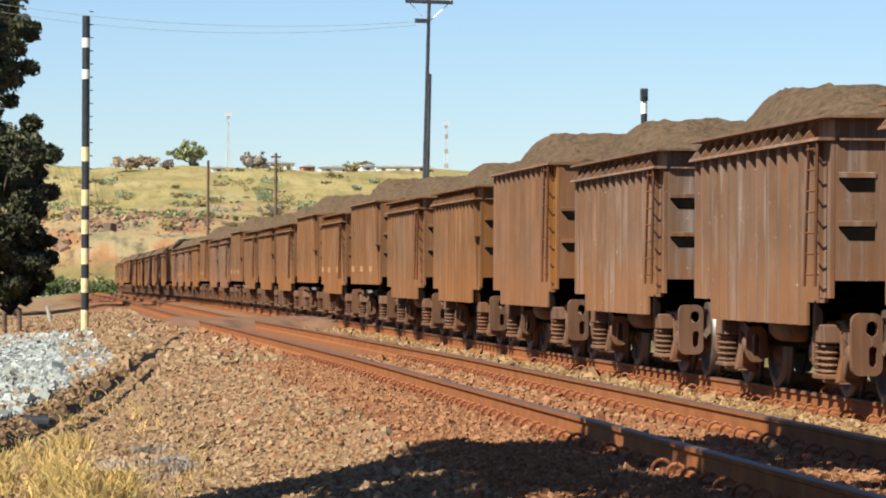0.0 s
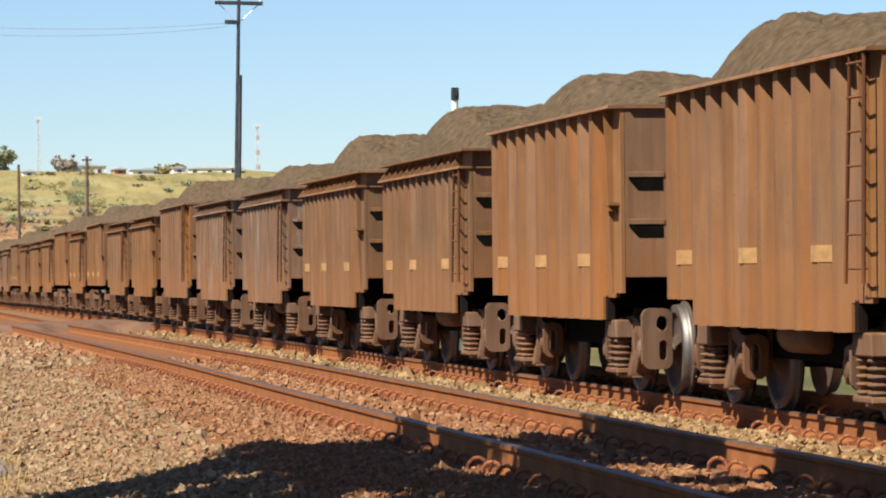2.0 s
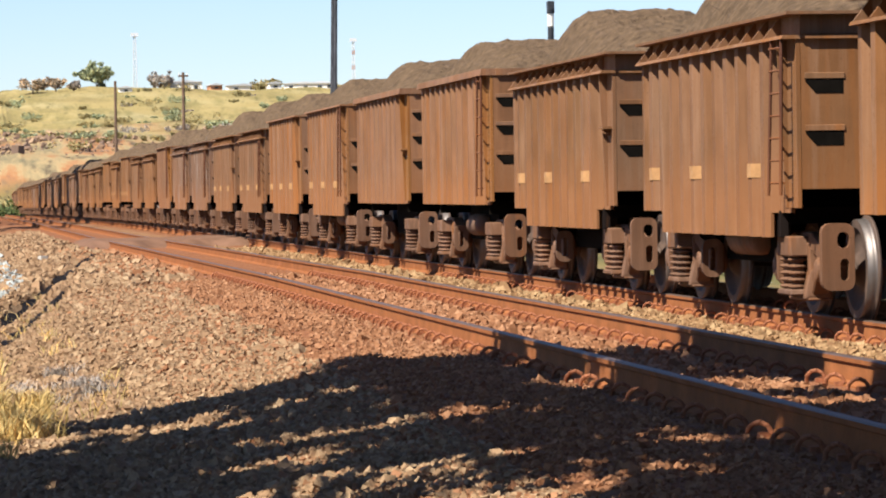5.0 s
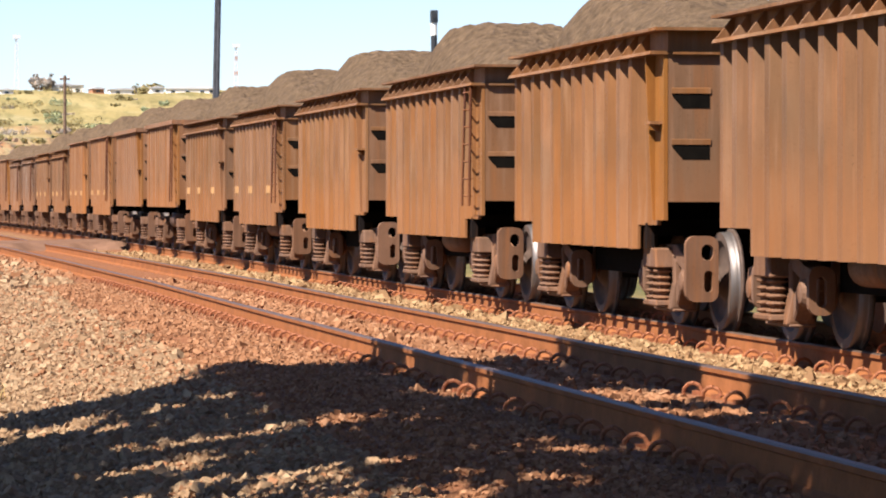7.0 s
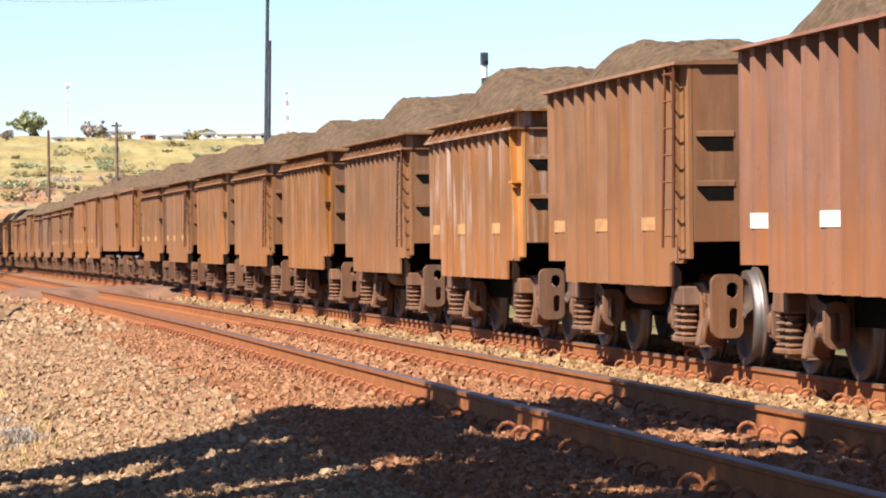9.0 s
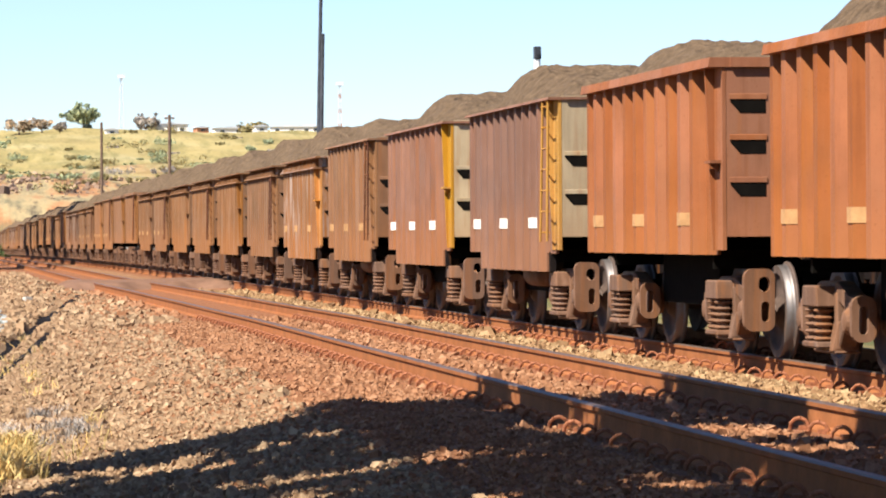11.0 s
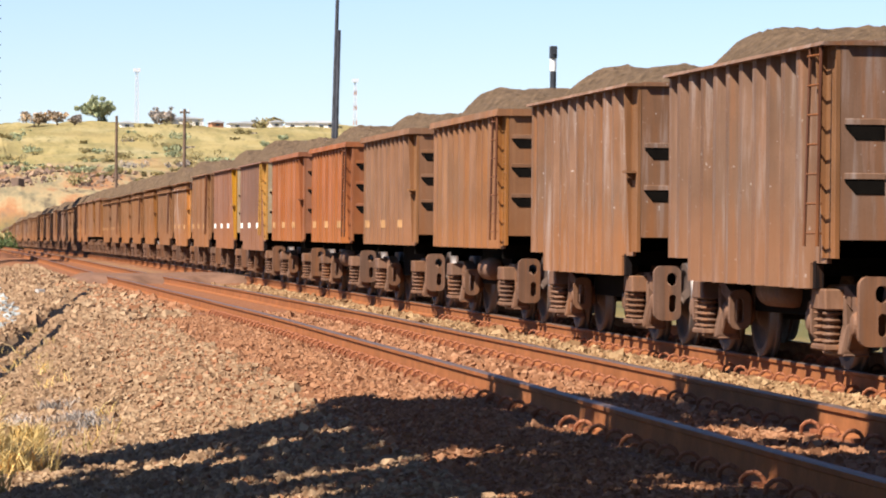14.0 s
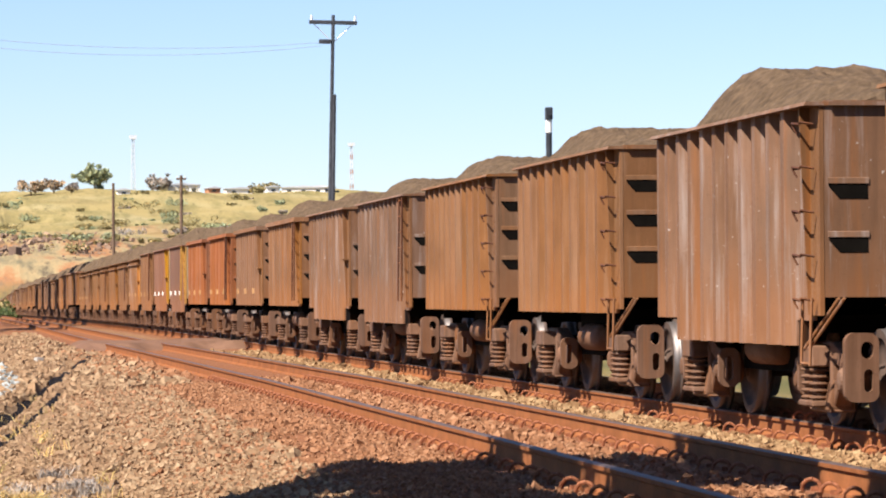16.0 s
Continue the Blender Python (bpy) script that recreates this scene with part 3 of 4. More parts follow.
def side_wall(bm, ribs, z0, z1, skirt):
    """Sheet with thickness, following the outline; the skirt reaches lower between the bogies."""
    pts = side_outline(ribs)
    def low(x):
        return z0 if not skirt else (z0 if x > 2.55 or x < -2.75 else skirt)
    cols = []
    extra = []
    for a, b in zip(pts, pts[1:]):
        extra.append(a)
        for cut in ((2.55, -2.75) if skirt else ()):
            if a[0] > cut > b[0]:
                t = (a[0] - cut) / (a[0] - b[0])
                y = a[1] + (b[1] - a[1]) * t
                extra += [(cut + 0.003, y), (cut - 0.003, y)]
    extra.append(pts[-1])
    for x, y in extra:
        cols.append([bm.verts.new((x, y, low(x))), bm.verts.new((x, y, z1)), bm.verts.new((x, y - 0.03, low(x))), bm.verts.new((x, y - 0.03, z1))])
    for p, q in zip(cols, cols[1:]):
        bm.faces.new((p[0], q[0], q[1], p[1]))
        bm.faces.new((p[2], p[3], q[3], q[2]))
        bm.faces.new((p[0], p[2], q[2], q[0]))
        bm.faces.new((p[1], q[1], q[3], p[3]))
    for c in (cols[0], cols[-1]):
        bm.faces.new((c[0], c[1], c[3], c[2]))


def holed_plate(bm, y0, y1, z0, z1, holes, a, b):
    """Upright plate across the track, rounded at the corners, with rounded openings one above the other."""
    def arc(cy, cz, r, start):
        return [(cy + r * math.cos(radians(start + k * 22.5)), cz + r * math.sin(radians(start + k * 22.5))) for k in range(5)]
    r = 0.09
    pts = arc(y0 + r, z0 + r, r, 180)[1:] + arc(y1 - r, z0 + r, r, 270) + arc(y1 - r, z1 - r, r, 0) + arc(y0 + r, z1 - r, r, 90)
    for hy, hz, w, h in sorted(holes, key=lambda q: -q[1]):
        q, c = w / 2, (h - w) / 2
        ring = [(hy + q * math.cos(radians(180 - k * 22.5)), hz + c + q * math.sin(radians(180 - k * 22.5))) for k in range(9)]
        ring += [(hy + q * math.cos(radians(-k * 22.5)), hz - c + q * math.sin(radians(-k * 22.5))) for k in range(9)]
        at = ring[0][1] - 0.002
        pts += [(y0, at + 0.002)] + ring + [(ring[0][0], at), (y0, at)]
    pts.append((y0, z0 + r))
    prism(bm, pts, "x", a, b)


def build_bogie(parent, x, tall):
    bogie = part("bogie", empty_mesh_bogie(), None, parent)
    bogie.matrix_basis = pose(x, 0, 0)
    for s in (1, -1):
        f = part("side_frame", SIDE_FRAME, None, bogie)
        f.matrix_basis = pose(0, s * 1.1, 0, 0, 0, 0 if s > 0 else 180)
        for dx in (-0.17, 0.17):
            n = part("coil_spring", SPRINGS, None, bogie)
            n.matrix_basis = pose(dx, s * 1.27, 0)
        n = part("spring_seat", SEAT, None, bogie)
        n.matrix_basis = pose(0, s * 1.12, 0, 0, 0, 0 if s > 0 else 180)
        n = part("spring_cap", CAP, None, bogie)
        n.matrix_basis = pose(0, s * 1.12, 0, 0, 0, 0 if s > 0 else 180)
        for x, me in ((-1.27, HORN_TALL if tall else HORN_LOW), (0.62, HORN_LOW)):
            p = part("horn_plate", me, None, bogie)
            p.matrix_basis = pose(x, s * 1.13, 0) @ Matrix.Diagonal((1, s, 1, 1))
        p = part("brake_block", BLOCK, None, bogie)
        p.matrix_basis = pose(-0.36, s * 1.13, 0) @ Matrix.Diagonal((1, s, 1, 1))
        for a in (-0.89, 0.89):
            b = part("axle_box", AXLE_BOX, None, bogie)
            b.matrix_basis = pose(a, s * 1.1, 0.4825)
    for a in (-0.89, 0.89):
        w = part("wheelset", WHEELSET, None, bogie, "worn steel wheels on their axle")
        w.matrix_basis = pose(a, 0, 0.4825)
    return bogie


def make(name, build, material, smooth=False):
    """A mesh to be shared."""
    bm = bmesh.new()
    build(bm)
    bmesh.ops.recalc_face_normals(bm, faces=bm.faces)
    me = bpy.data.meshes.new(name)
    bm.to_mesh(me)
    bm.free()
    me.materials.append(material)
    if smooth:
        me.polygons.foreach_set("use_smooth", [True] * len(me.polygons))
    return me


def b_bolster(bm):
    box(bm, -0.17, 0.17, -1.18, 1.18, 0.52, 0.74)
    box(bm, -0.3, 0.3, -0.3, 0.3, 0.7, 0.9)
    box(bm, -0.9, 0.9, -0.07, 0.07, 0.36, 0.5)
    rod(bm, (-0.45, -0.7, 0.45), (-0.45, 0.7, 0.45), 0.05)
    rod(bm, (0.45, -0.7, 0.45), (0.45, 0.7, 0.45), 0.05)


def b_side_frame(bm):
    w = 0.085
    prism(bm, [(-1.22, 0.50), (-1.2, 0.66), (-0.75, 0.72), (-0.35, 0.84), (0.35, 0.84), (0.75, 0.72), (1.2, 0.66), (1.22, 0.50), (0.72, 0.58), (0.32, 0.70),
               (-0.32, 0.70), (-0.72, 0.58)], "y", -w, w)
    for s in (1, -1):
        prism(bm, [(s * 0.76, 0.58), (s * 0.62, 0.62), (s * 0.25, 0.30), (s * 0.38, 0.20)], "y", -w, w)
        prism(bm, [(s * 0.30, 0.2), (s * 0.40, 0.24), (s * 0.36, 0.74), (s * 0.26, 0.74)], "y", -w * 1.15, w * 1.15)
        prism(bm, [(s * 1.22, 0.62), (s * 1.02, 0.62), (s * 1.06, 0.34), (s * 1.18, 0.34)], "y", -w, w)
    prism(bm, [(-0.42, 0.17), (0.42, 0.17), (0.36, 0.28), (-0.36, 0.28)], "y", -w * 1.5, w * 1.5)
    bevel(bm, 0.014)


def b_springs(bm):
    prof = [(0.04, 0.27)]
    for k in range(5):
        z = 0.285 + k * 0.066
        prof += [(0.062, z), (0.092, z + 0.008), (0.10, z + 0.02), (0.092, z + 0.034), (0.062, z + 0.042)]
    lathe(bm, prof + [(0.04, 0.63)], sides=12)
    for v in bm.verts:
        v.co = (v.co.x, v.co.z, v.co.y)


def b_horn_tall(bm):
    holed_plate(bm, -0.15, 0.17, 0.29, 0.93, [(-0.04, 0.77, 0.12, 0.16), (-0.05, 0.49, 0.085, 0.21)], -0.05, 0.05)


def b_horn_low(bm):
    holed_plate(bm, -0.07, 0.16, 0.30, 0.72, [(0.05, 0.50, 0.09, 0.26)], -0.04, 0.04)


def b_block(bm):
    prism(bm, [(-0.14, 0.19), (0.12, 0.19), (0.06, 0.46), (-0.14, 0.58)], "x", -0.05, 0.2)
    bevel(bm, 0.03, 2)


def b_axle_box(bm):
    lathe(bm, [(0.09, -0.16), (0.12, -0.15), (0.125, 0.12), (0.09, 0.16), (0.04, 0.17)], sides=14)
    box(bm, -0.15, 0.15, -0.1, 0.1, 0.05, 0.17)


def b_wheelset(bm):
    for s in (1, -1):
        prof = [(0.08, 0.66), (0.30, 0.70), (0.37, 0.725), (0.40, 0.735), (0.515, 0.735), (0.518, 0.765), (0.492, 0.775), (0.4825, 0.80), (0.478, 0.868),
                (0.40, 0.868), (0.385, 0.83), (0.20, 0.80), (0.13, 0.88), (0.10, 0.885)]
        rings = [(r, s * o) for r, o in prof]
        lathe(bm, rings, sides=36)
    lathe(bm, [(0.085, -0.9), (0.085, 0.9)], sides=12)


BOLSTER = make("bogie", lambda bm: (b_bolster(bm), bevel(bm, 0.012)), bogie_steel)
SIDE_FRAME = make("side_frame", b_side_frame, bogie_steel)
SPRINGS = make("coil_spring", b_springs, bogie_steel)
CAP = make("spring_cap", lambda bm: (prism(bm, [(-0.3, 0.60), (0.3, 0.60), (0.26, 0.80), (-0.26, 0.80)], "y", -0.13, 0.25), bevel(bm, 0.015)), bogie_steel)
SEAT = make("spring_seat", lambda bm: (prism(bm, [(-0.3, 0.22), (0.3, 0.22), (0.28, 0.28), (-0.28, 0.28)], "y", -0.1, 0.25), bevel(bm, 0.015)), bogie_steel)
HORN_TALL = make("horn_plate", b_horn_tall, bogie_steel)
HORN_LOW = make("horn_plate", b_horn_low, bogie_steel)
BLOCK = make("brake_block", b_block, bogie_steel)
AXLE_BOX = make("axle_box", b_axle_box, bogie_steel)
WHEELSET = make("wheelset", b_wheelset, wheel_steel, True)
WHEELSET.materials.append(wheel_tread)
for p in WHEELSET.polygons:
    r = math.hypot(p.center.x, p.center.z)
    if 0.47 < r < 0.50 and 0.77 < abs(p.center.y) < 0.868:
        p.material_index = 1
    p.use_smooth = abs(p.normal.y) < 0.5 or r < 0.38
# bolster blackened too, for the shade it sits in
BOLSTER.materials[0] = shade_black


def empty_mesh_bogie():
    return BOLSTER


def b_ladder(bm, z0, z1):
    """Two slanting stringers, hung clear of the side."""
    for dx, lean in ((0.0, 0.12), (-0.42, 0.02)):
        rod(bm, (-BODY + 0.52 + dx, 1.56, z1), (-BODY + 0.52 + dx + lean, 1.58, z0), 0.018, 0.018, 6)


def b_rung(bm):
    rod(bm, (-BODY + 0.1, 1.55, 0), (-BODY + 0.58, 1.57, 0), 0.012, 0.012, 6)


def build_ladder(parent, z0, z1, material, turn):
    ladder = part("ladder", make("ladder", lambda bm: b_ladder(bm, z0, z1), material), None, parent)
    ladder.matrix_basis = turn
    rung = make("rung", b_rung, material)
    for k in range(7):
        r = part("rung", rung, None, ladder)
        r.matrix_basis = pose(0, 0, z0 + 0.12 + k * (z1 - z0 - 0.2) / 6)


def b_staples(bm, z0, z1):
    for k in range(5):
        z = z0 + 0.15 + k * (z1 - z0 - 0.3) / 4
        for a, b in (((0.44, 1.47), (0.42, 1.60)), ((0.42, 1.60), (0.12, 1.60)), ((0.12, 1.60), (0.1, 1.47))):
            rod(bm, (-BODY + a[0], a[1], z), (-BODY + b[0], b[1], z - 0.02), 0.013, 0.013, 6)
        rod(bm, (-BODY + 0.42, 1.60, z - 0.02), (-BODY + 0.40, 1.56, z - 0.1), 0.010, 0.010, 5)


def b_corner(bm, z0, z1):
    """Flat corner panel with a slanting outer flange."""
    prism(bm, [(-BODY, 1.40), (-BODY + 0.46, 1.40), (-BODY + 0.46, 1.44), (-BODY, 1.44)], "z", z0, z1)
    prism(bm, [(1.44, z0), (1.46, z0), (1.54, z1), (1.44, z1)], "x", -BODY + 0.38, -BODY + 0.42)


def b_bracket(bm):
    box(bm, -BODY + 0.06, -BODY + 0.34, 1.44, 1.56, 2.02, 2.05)
    prism(bm, [(1.44, 1.94), (1.46, 1.94), (1.55, 2.02), (1.44, 2.02)], "x", -BODY + 0.17, -BODY + 0.2)


def b_end(bm, z0, z1):
    box(bm, -0.02, 0.02, -1.395, 1.395, z0, z1)


def b_ledge(bm, z):
    prism(bm, [(0.0, z + 0.035), (0.01, z + 0.03), (0.012, z - 0.02), (0.0, z - 0.02)], "y", -0.38, 0.01)


def b_end_sill(bm):
    box(bm, 0.0, 0.12, -0.62, 0.62, 1.02, 1.28)
    box(bm, 0.0, 0.55, -0.22, 0.22, 0.78, 1.1)
    box(bm, 0.5, 1.22, -0.09, 0.09, 0.82, 0.98)
    box(bm, 1.05, 1.3, -0.16, 0.14, 0.78, 1.02)


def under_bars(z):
    """The boxes of the underframe: x, y and z from and to; belly box and cross walls are added black for shade."""
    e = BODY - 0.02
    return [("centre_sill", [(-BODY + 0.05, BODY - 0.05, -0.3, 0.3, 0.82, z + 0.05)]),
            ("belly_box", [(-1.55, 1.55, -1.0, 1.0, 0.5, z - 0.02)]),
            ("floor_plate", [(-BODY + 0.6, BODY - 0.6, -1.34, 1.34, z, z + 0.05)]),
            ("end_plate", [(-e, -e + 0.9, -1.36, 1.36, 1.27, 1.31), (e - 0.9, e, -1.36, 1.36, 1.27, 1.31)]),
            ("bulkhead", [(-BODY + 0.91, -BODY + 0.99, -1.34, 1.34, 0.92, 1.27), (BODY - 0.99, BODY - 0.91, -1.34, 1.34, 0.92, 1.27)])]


def b_tank(bm):
    rings = [(0.02, -0.62), (0.12, -0.6), (0.17, -0.5), (0.175, 0.5), (0.12, 0.6), (0.02, 0.62)]
    lathe(bm, rings, sides=16)
    for f in list(bm.verts):
        x, y, z = f.co
        f.co = (y, x + 1.06, z + 0.74)


def b_rim(bm, z0, z1, out):
    """Flange along the top of the sides, a narrow one over the ends."""
    for k in (1, -1):
        prism(bm, [(k * 1.36, z0), (k * out, z0), (k * (out - 0.02), z1), (k * 1.36, z1)], "x", -BODY - 0.02, BODY + 0.02)
    box(bm, BODY - 0.1, BODY + 0.05, -1.36, 1.36, z0, z1)
    box(bm, -BODY - 0.05, -BODY + 0.1, -1.36, 1.36, z0, z1)


def b_raised(bm, z0, z1):
    """Raised edge above the flange: a wide top flange on thin stiffeners."""
    for s in (1, -1):
        box(bm, -BODY, BODY, s * 1.38 - 0.02, s * 1.38 + 0.02, z0, z1)
        box(bm, -BODY + 0.062, BODY, s * 1.46 - 0.10, s * 1.46 + 0.10, z1, z1 + 0.03)
        for k in range(13):
            x = BODY - 0.06 - k * (0.58 if k < 8 else 0.55)
            prism(bm, [(s * 1.395, z0), (s * 1.575, z0), (s * 1.42, z1), (s * 1.395, z1)], "x", x - 0.05, x)
    for x in (-BODY, BODY - 0.04):
        box(bm, x, x + 0.04, -1.36, 1.36, z0, z1)
    box(bm, -BODY - 0.15, -BODY + 0.06, -1.56, 1.56, z1, z1 + 0.03)
    box(bm, BODY + 0.002, BODY + 0.15, -1.56, 1.56, z1, z1 + 0.03)


def b_marks(bm, ribs, x, z):
    """A patch painted over the rib next to x."""
    pitch = (2 * BODY - 1.15) / ribs
    k = min(range(ribs), key=lambda r: abs(BODY - 0.32 - (r + 0.5) * pitch - x))
    pts = side_outline(ribs)[3 + 4 * k:7 + 4 * k]
    cols = [[bm.verts.new((x, y + o, zz)) for o in (0.012, -0.01) for zz in (z, z + 0.14)] for x, y in pts]
    for p, q in zip(cols, cols[1:]):
        bm.faces.new((p[0], q[0], q[1], p[1]))
        bm.faces.new((p[2], p[3], q[3], q[2]))
        bm.faces.new((p[1], q[1], q[3], p[3]))
        bm.faces.new((p[0], p[2], q[2], q[0]))
    for c in (cols[0], cols[-1]):
        bm.faces.new((c[0], c[1], c[3], c[2]))


def b_slit(bm, z0, z1):
    box(bm, -0.09, 0.09, 1.33, 1.408, z0, z1)


def b_steps(bm):
    for x in (-BODY + 0.1, -BODY + 0.45):
        rod(bm, (x, 1.5, 1.25), (x, 1.52, 0.62), 0.016, 0.016, 6)
    rod(bm, (-BODY + 0.1, 1.52, 0.64), (-BODY + 0.45, 1.52, 0.64), 0.016, 0.016, 6)
    rod(bm, (-BODY - 0.35, 1.3, 1.25), (-BODY + 0.2, 1.5, 0.78), 0.016, 0.016, 6)
    rod(bm, (-BODY - 0.15, 1.3, 1.25), (-BODY + 0.4, 1.5, 0.78), 0.016, 0.016, 6)


# one master for every look: paint, post paint, build, near-end fitting, marks
LOOKS = {
    "brown": ("raised", paint_brown, paint_brown, "dust brown ribbed ore wagon with raised edge"),
    "stained": ("raised", paint_brown, paint_ochre, "dust brown raised-edge ore wagon with ochre corner posts"),
    "tan": ("plain", paint_tan, paint_ochre, "ochre brown ribbed ore wagon"),
    "grey": ("raised", paint_grey, paint_grey, "ore wagon with grey streaked ribbed sides"),
    "orange": ("plain", paint_orange, paint_orange, "orange red ribbed ore wagon"),
    "plum": ("skirted", paint_plum, paint_yellow, "plum brown ore wagon with yellow corner posts"),
    "ochre": ("skirted", paint_tan, paint_ochre, "brown ore wagon with rusty yellow corner posts"),
    "rusted": ("raised", paint_streaked, paint_rusty_yellow, "rust and grey streaked ore wagon with orange corner posts"),
    "dull": ("skirted", paint_grey, paint_brown, "greyish brown ore wagon with deep skirts"),
    "rough": ("thin", paint_brown, paint_brown, "dust brown ribbed ore wagon"),
}
BUILD = {"plain": (1.07, 0.0, 3.01, 3.11), "thin": (1.07, 0.0, 3.05, 3.085), "skirted": (1.04, 0.80, 3.045, 3.08), "raised": (1.03, 0.79, 2.70, 2.735)}
MASTERS = {}


# flat black plate under each ledge, the ledge's shadow put in as colour
LEDGE_SHADE = make("step_pocket", lambda bm: prism(bm, [(-0.38, 0.085), (-0.37, 0.05), (-0.27, -0.06), (0.0, -0.06), (0.0, 0.085)], "x", -0.05, 0.004), shade_black)


def wagon(look_name, fitting, marks):
    kind, paint, post, label = LOOKS[look_name]
    z0, skirt, z1, top = BUILD[kind]
    w = new("ore_wagon")
    tagged(w, label + {"ladder": " and ladder", "post": "", "staples": " and rungs"}[fitting], "ore wagon", "wagons of the ore train")
    side = make("side_wall", lambda bm: side_wall(bm, 11 if kind == "raised" else 10, z0, z1, skirt), paint)
    corner = make("corner_post", lambda bm: b_corner(bm, z0 + 0.05, z1 + 0.02), post)
    endm = make("end_wall", lambda bm: b_end(bm, 1.26, z1 + 0.05), paint_cream if look_name == "plum" else paint)
    heights = (1.84, 2.28, 2.70) if kind in ("plain", "thin") else (1.84, 2.34)
    beams = [(z, make("ledge", lambda bm: b_ledge(bm, z), paint_cream if look_name == "plum" else paint)) for z in heights]
    sill = make("end_sill", b_end_sill, dark_steel)
    for s in (1, -1):
        turn = pose(0, 0, 0, 0, 0, 0 if s > 0 else 180)
        a = part("side_wall", side, None, w)
        a.matrix_basis = turn
        a = part("corner_post", corner, None, w, "yellow corner post" if post is paint_yellow else "")
        a.matrix_basis = turn
        a = part("end_wall", endm, None, w)
        a.matrix_basis = pose(-s * (BODY - 0.02), 0, 0)
        for z, beam in beams:
            for q in (1, -1):
                b = part("ledge", beam, None, w)
                b.matrix_basis = pose(-s * BODY, q * 0.98, 0, 0, 0, 180 if s > 0 else 0)
                b = part("step_pocket", LEDGE_SHADE, None, w, "black plate painted as the shade under the ledge")
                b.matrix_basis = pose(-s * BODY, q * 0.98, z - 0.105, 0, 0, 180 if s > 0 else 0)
        a = part("end_sill", sill, None, w, "dark end sill with coupler")
        a.matrix_basis = pose(-s * BODY, 0, 0, 0, 0, 180 if s > 0 else 0)
        if fitting == "ladder":
            build_ladder(w, 1.2, z1, post if look_name == "plum" else ladder_brown, turn)
        elif fitting == "staples":
            a = part("grab_rungs", make("grab_rungs", lambda bm: b_staples(bm, 1.1, z1), ladder_brown), None, w)
            a.matrix_basis = turn
            a = part("step", make("step", b_steps, paint), None, w)
            a.matrix_basis = turn
        else:
            a = part("bracket", make("bracket", b_bracket, post), None, w)
            a.matrix_basis = turn
        if skirt:
            # flush dark box that paints the shade of the open slit
            a = part("slit", make("slit", lambda bm: b_slit(bm, skirt, z0 + 0.02), dark_steel), None, w, "dark inset painted as the shaded gap in the skirt")
            a.matrix_basis = turn @ pose(-2.77, 0, 0)
        if marks:
            for x0 in (3.2, 0.65, -2.15):
                a = part("reflector", make("reflector", lambda bm: b_marks(bm, 11 if kind == "raised" else 10, x0, 1.38), mark_white if marks == 2 else mark_dusty), None, w,
                         "square reflector")
                a.matrix_basis = turn
    part("rim", make("rim", lambda bm: b_rim(bm, z1, top, 1.59), paint), None, w)
    if kind == "raised":
        part("raised_edge", make("raised_edge", lambda bm: b_raised(bm, top, 2.93), paint), None, w)
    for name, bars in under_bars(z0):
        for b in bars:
            part(name, make(name, lambda bm: box(bm, *b), shade_black), None, w)
    if fitting != "post":
        part("air_tank", make("air_tank", b_tank, bogie_steel, True), None, w, "dusty air reservoir")
    build_bogie(w, 2.8, False)
    build_bogie(w, -2.8, True)
    return w


# the train from its far end to its tail: number along the line -> look, fitting, marks
SPECIAL = {
    4: ("brown", "post", 0), 3: ("ochre", "ladder", 0), 2: ("grey", "ladder", 0), 1: ("grey", "ladder", 0), 0: ("brown", "post", 1), -1: ("brown", "ladder", 1),
    -2: ("ochre", "post", 1), -3: ("ochre", "ladder", 1), -4: ("tan", "post", 0), -5: ("tan", "ladder", 0), -6: ("brown", "post", 1),
    -7: ("brown", "ladder", 1), -8: ("stained", "post", 0), -9: ("stained", "ladder", 0), -10: ("stained", "post", 0), -11: ("stained", "ladder", 0),
    -12: ("rusted", "post", 1), -13: ("ochre", "ladder", 1), -14: ("plum", "post", 2), -15: ("plum", "ladder", 2), -16: ("orange", "post", 1),
    -17: ("orange", "ladder", 1), -18: ("tan", "post", 1), -19: ("tan", "ladder", 0), -20: ("dull", "post", 0), -21: ("dull", "ladder", 0),
    -22: ("rough", "staples", 0), -23: ("rough", "staples", 0), -24: ("dull", "staples", 0), -25: ("rough", "staples", 0),
    -26: ("brown", "post", 0), 5: ("brown", "ladder", 0), 6: ("rough", "post", 1), 7: ("brown", "ladder", 1),
}


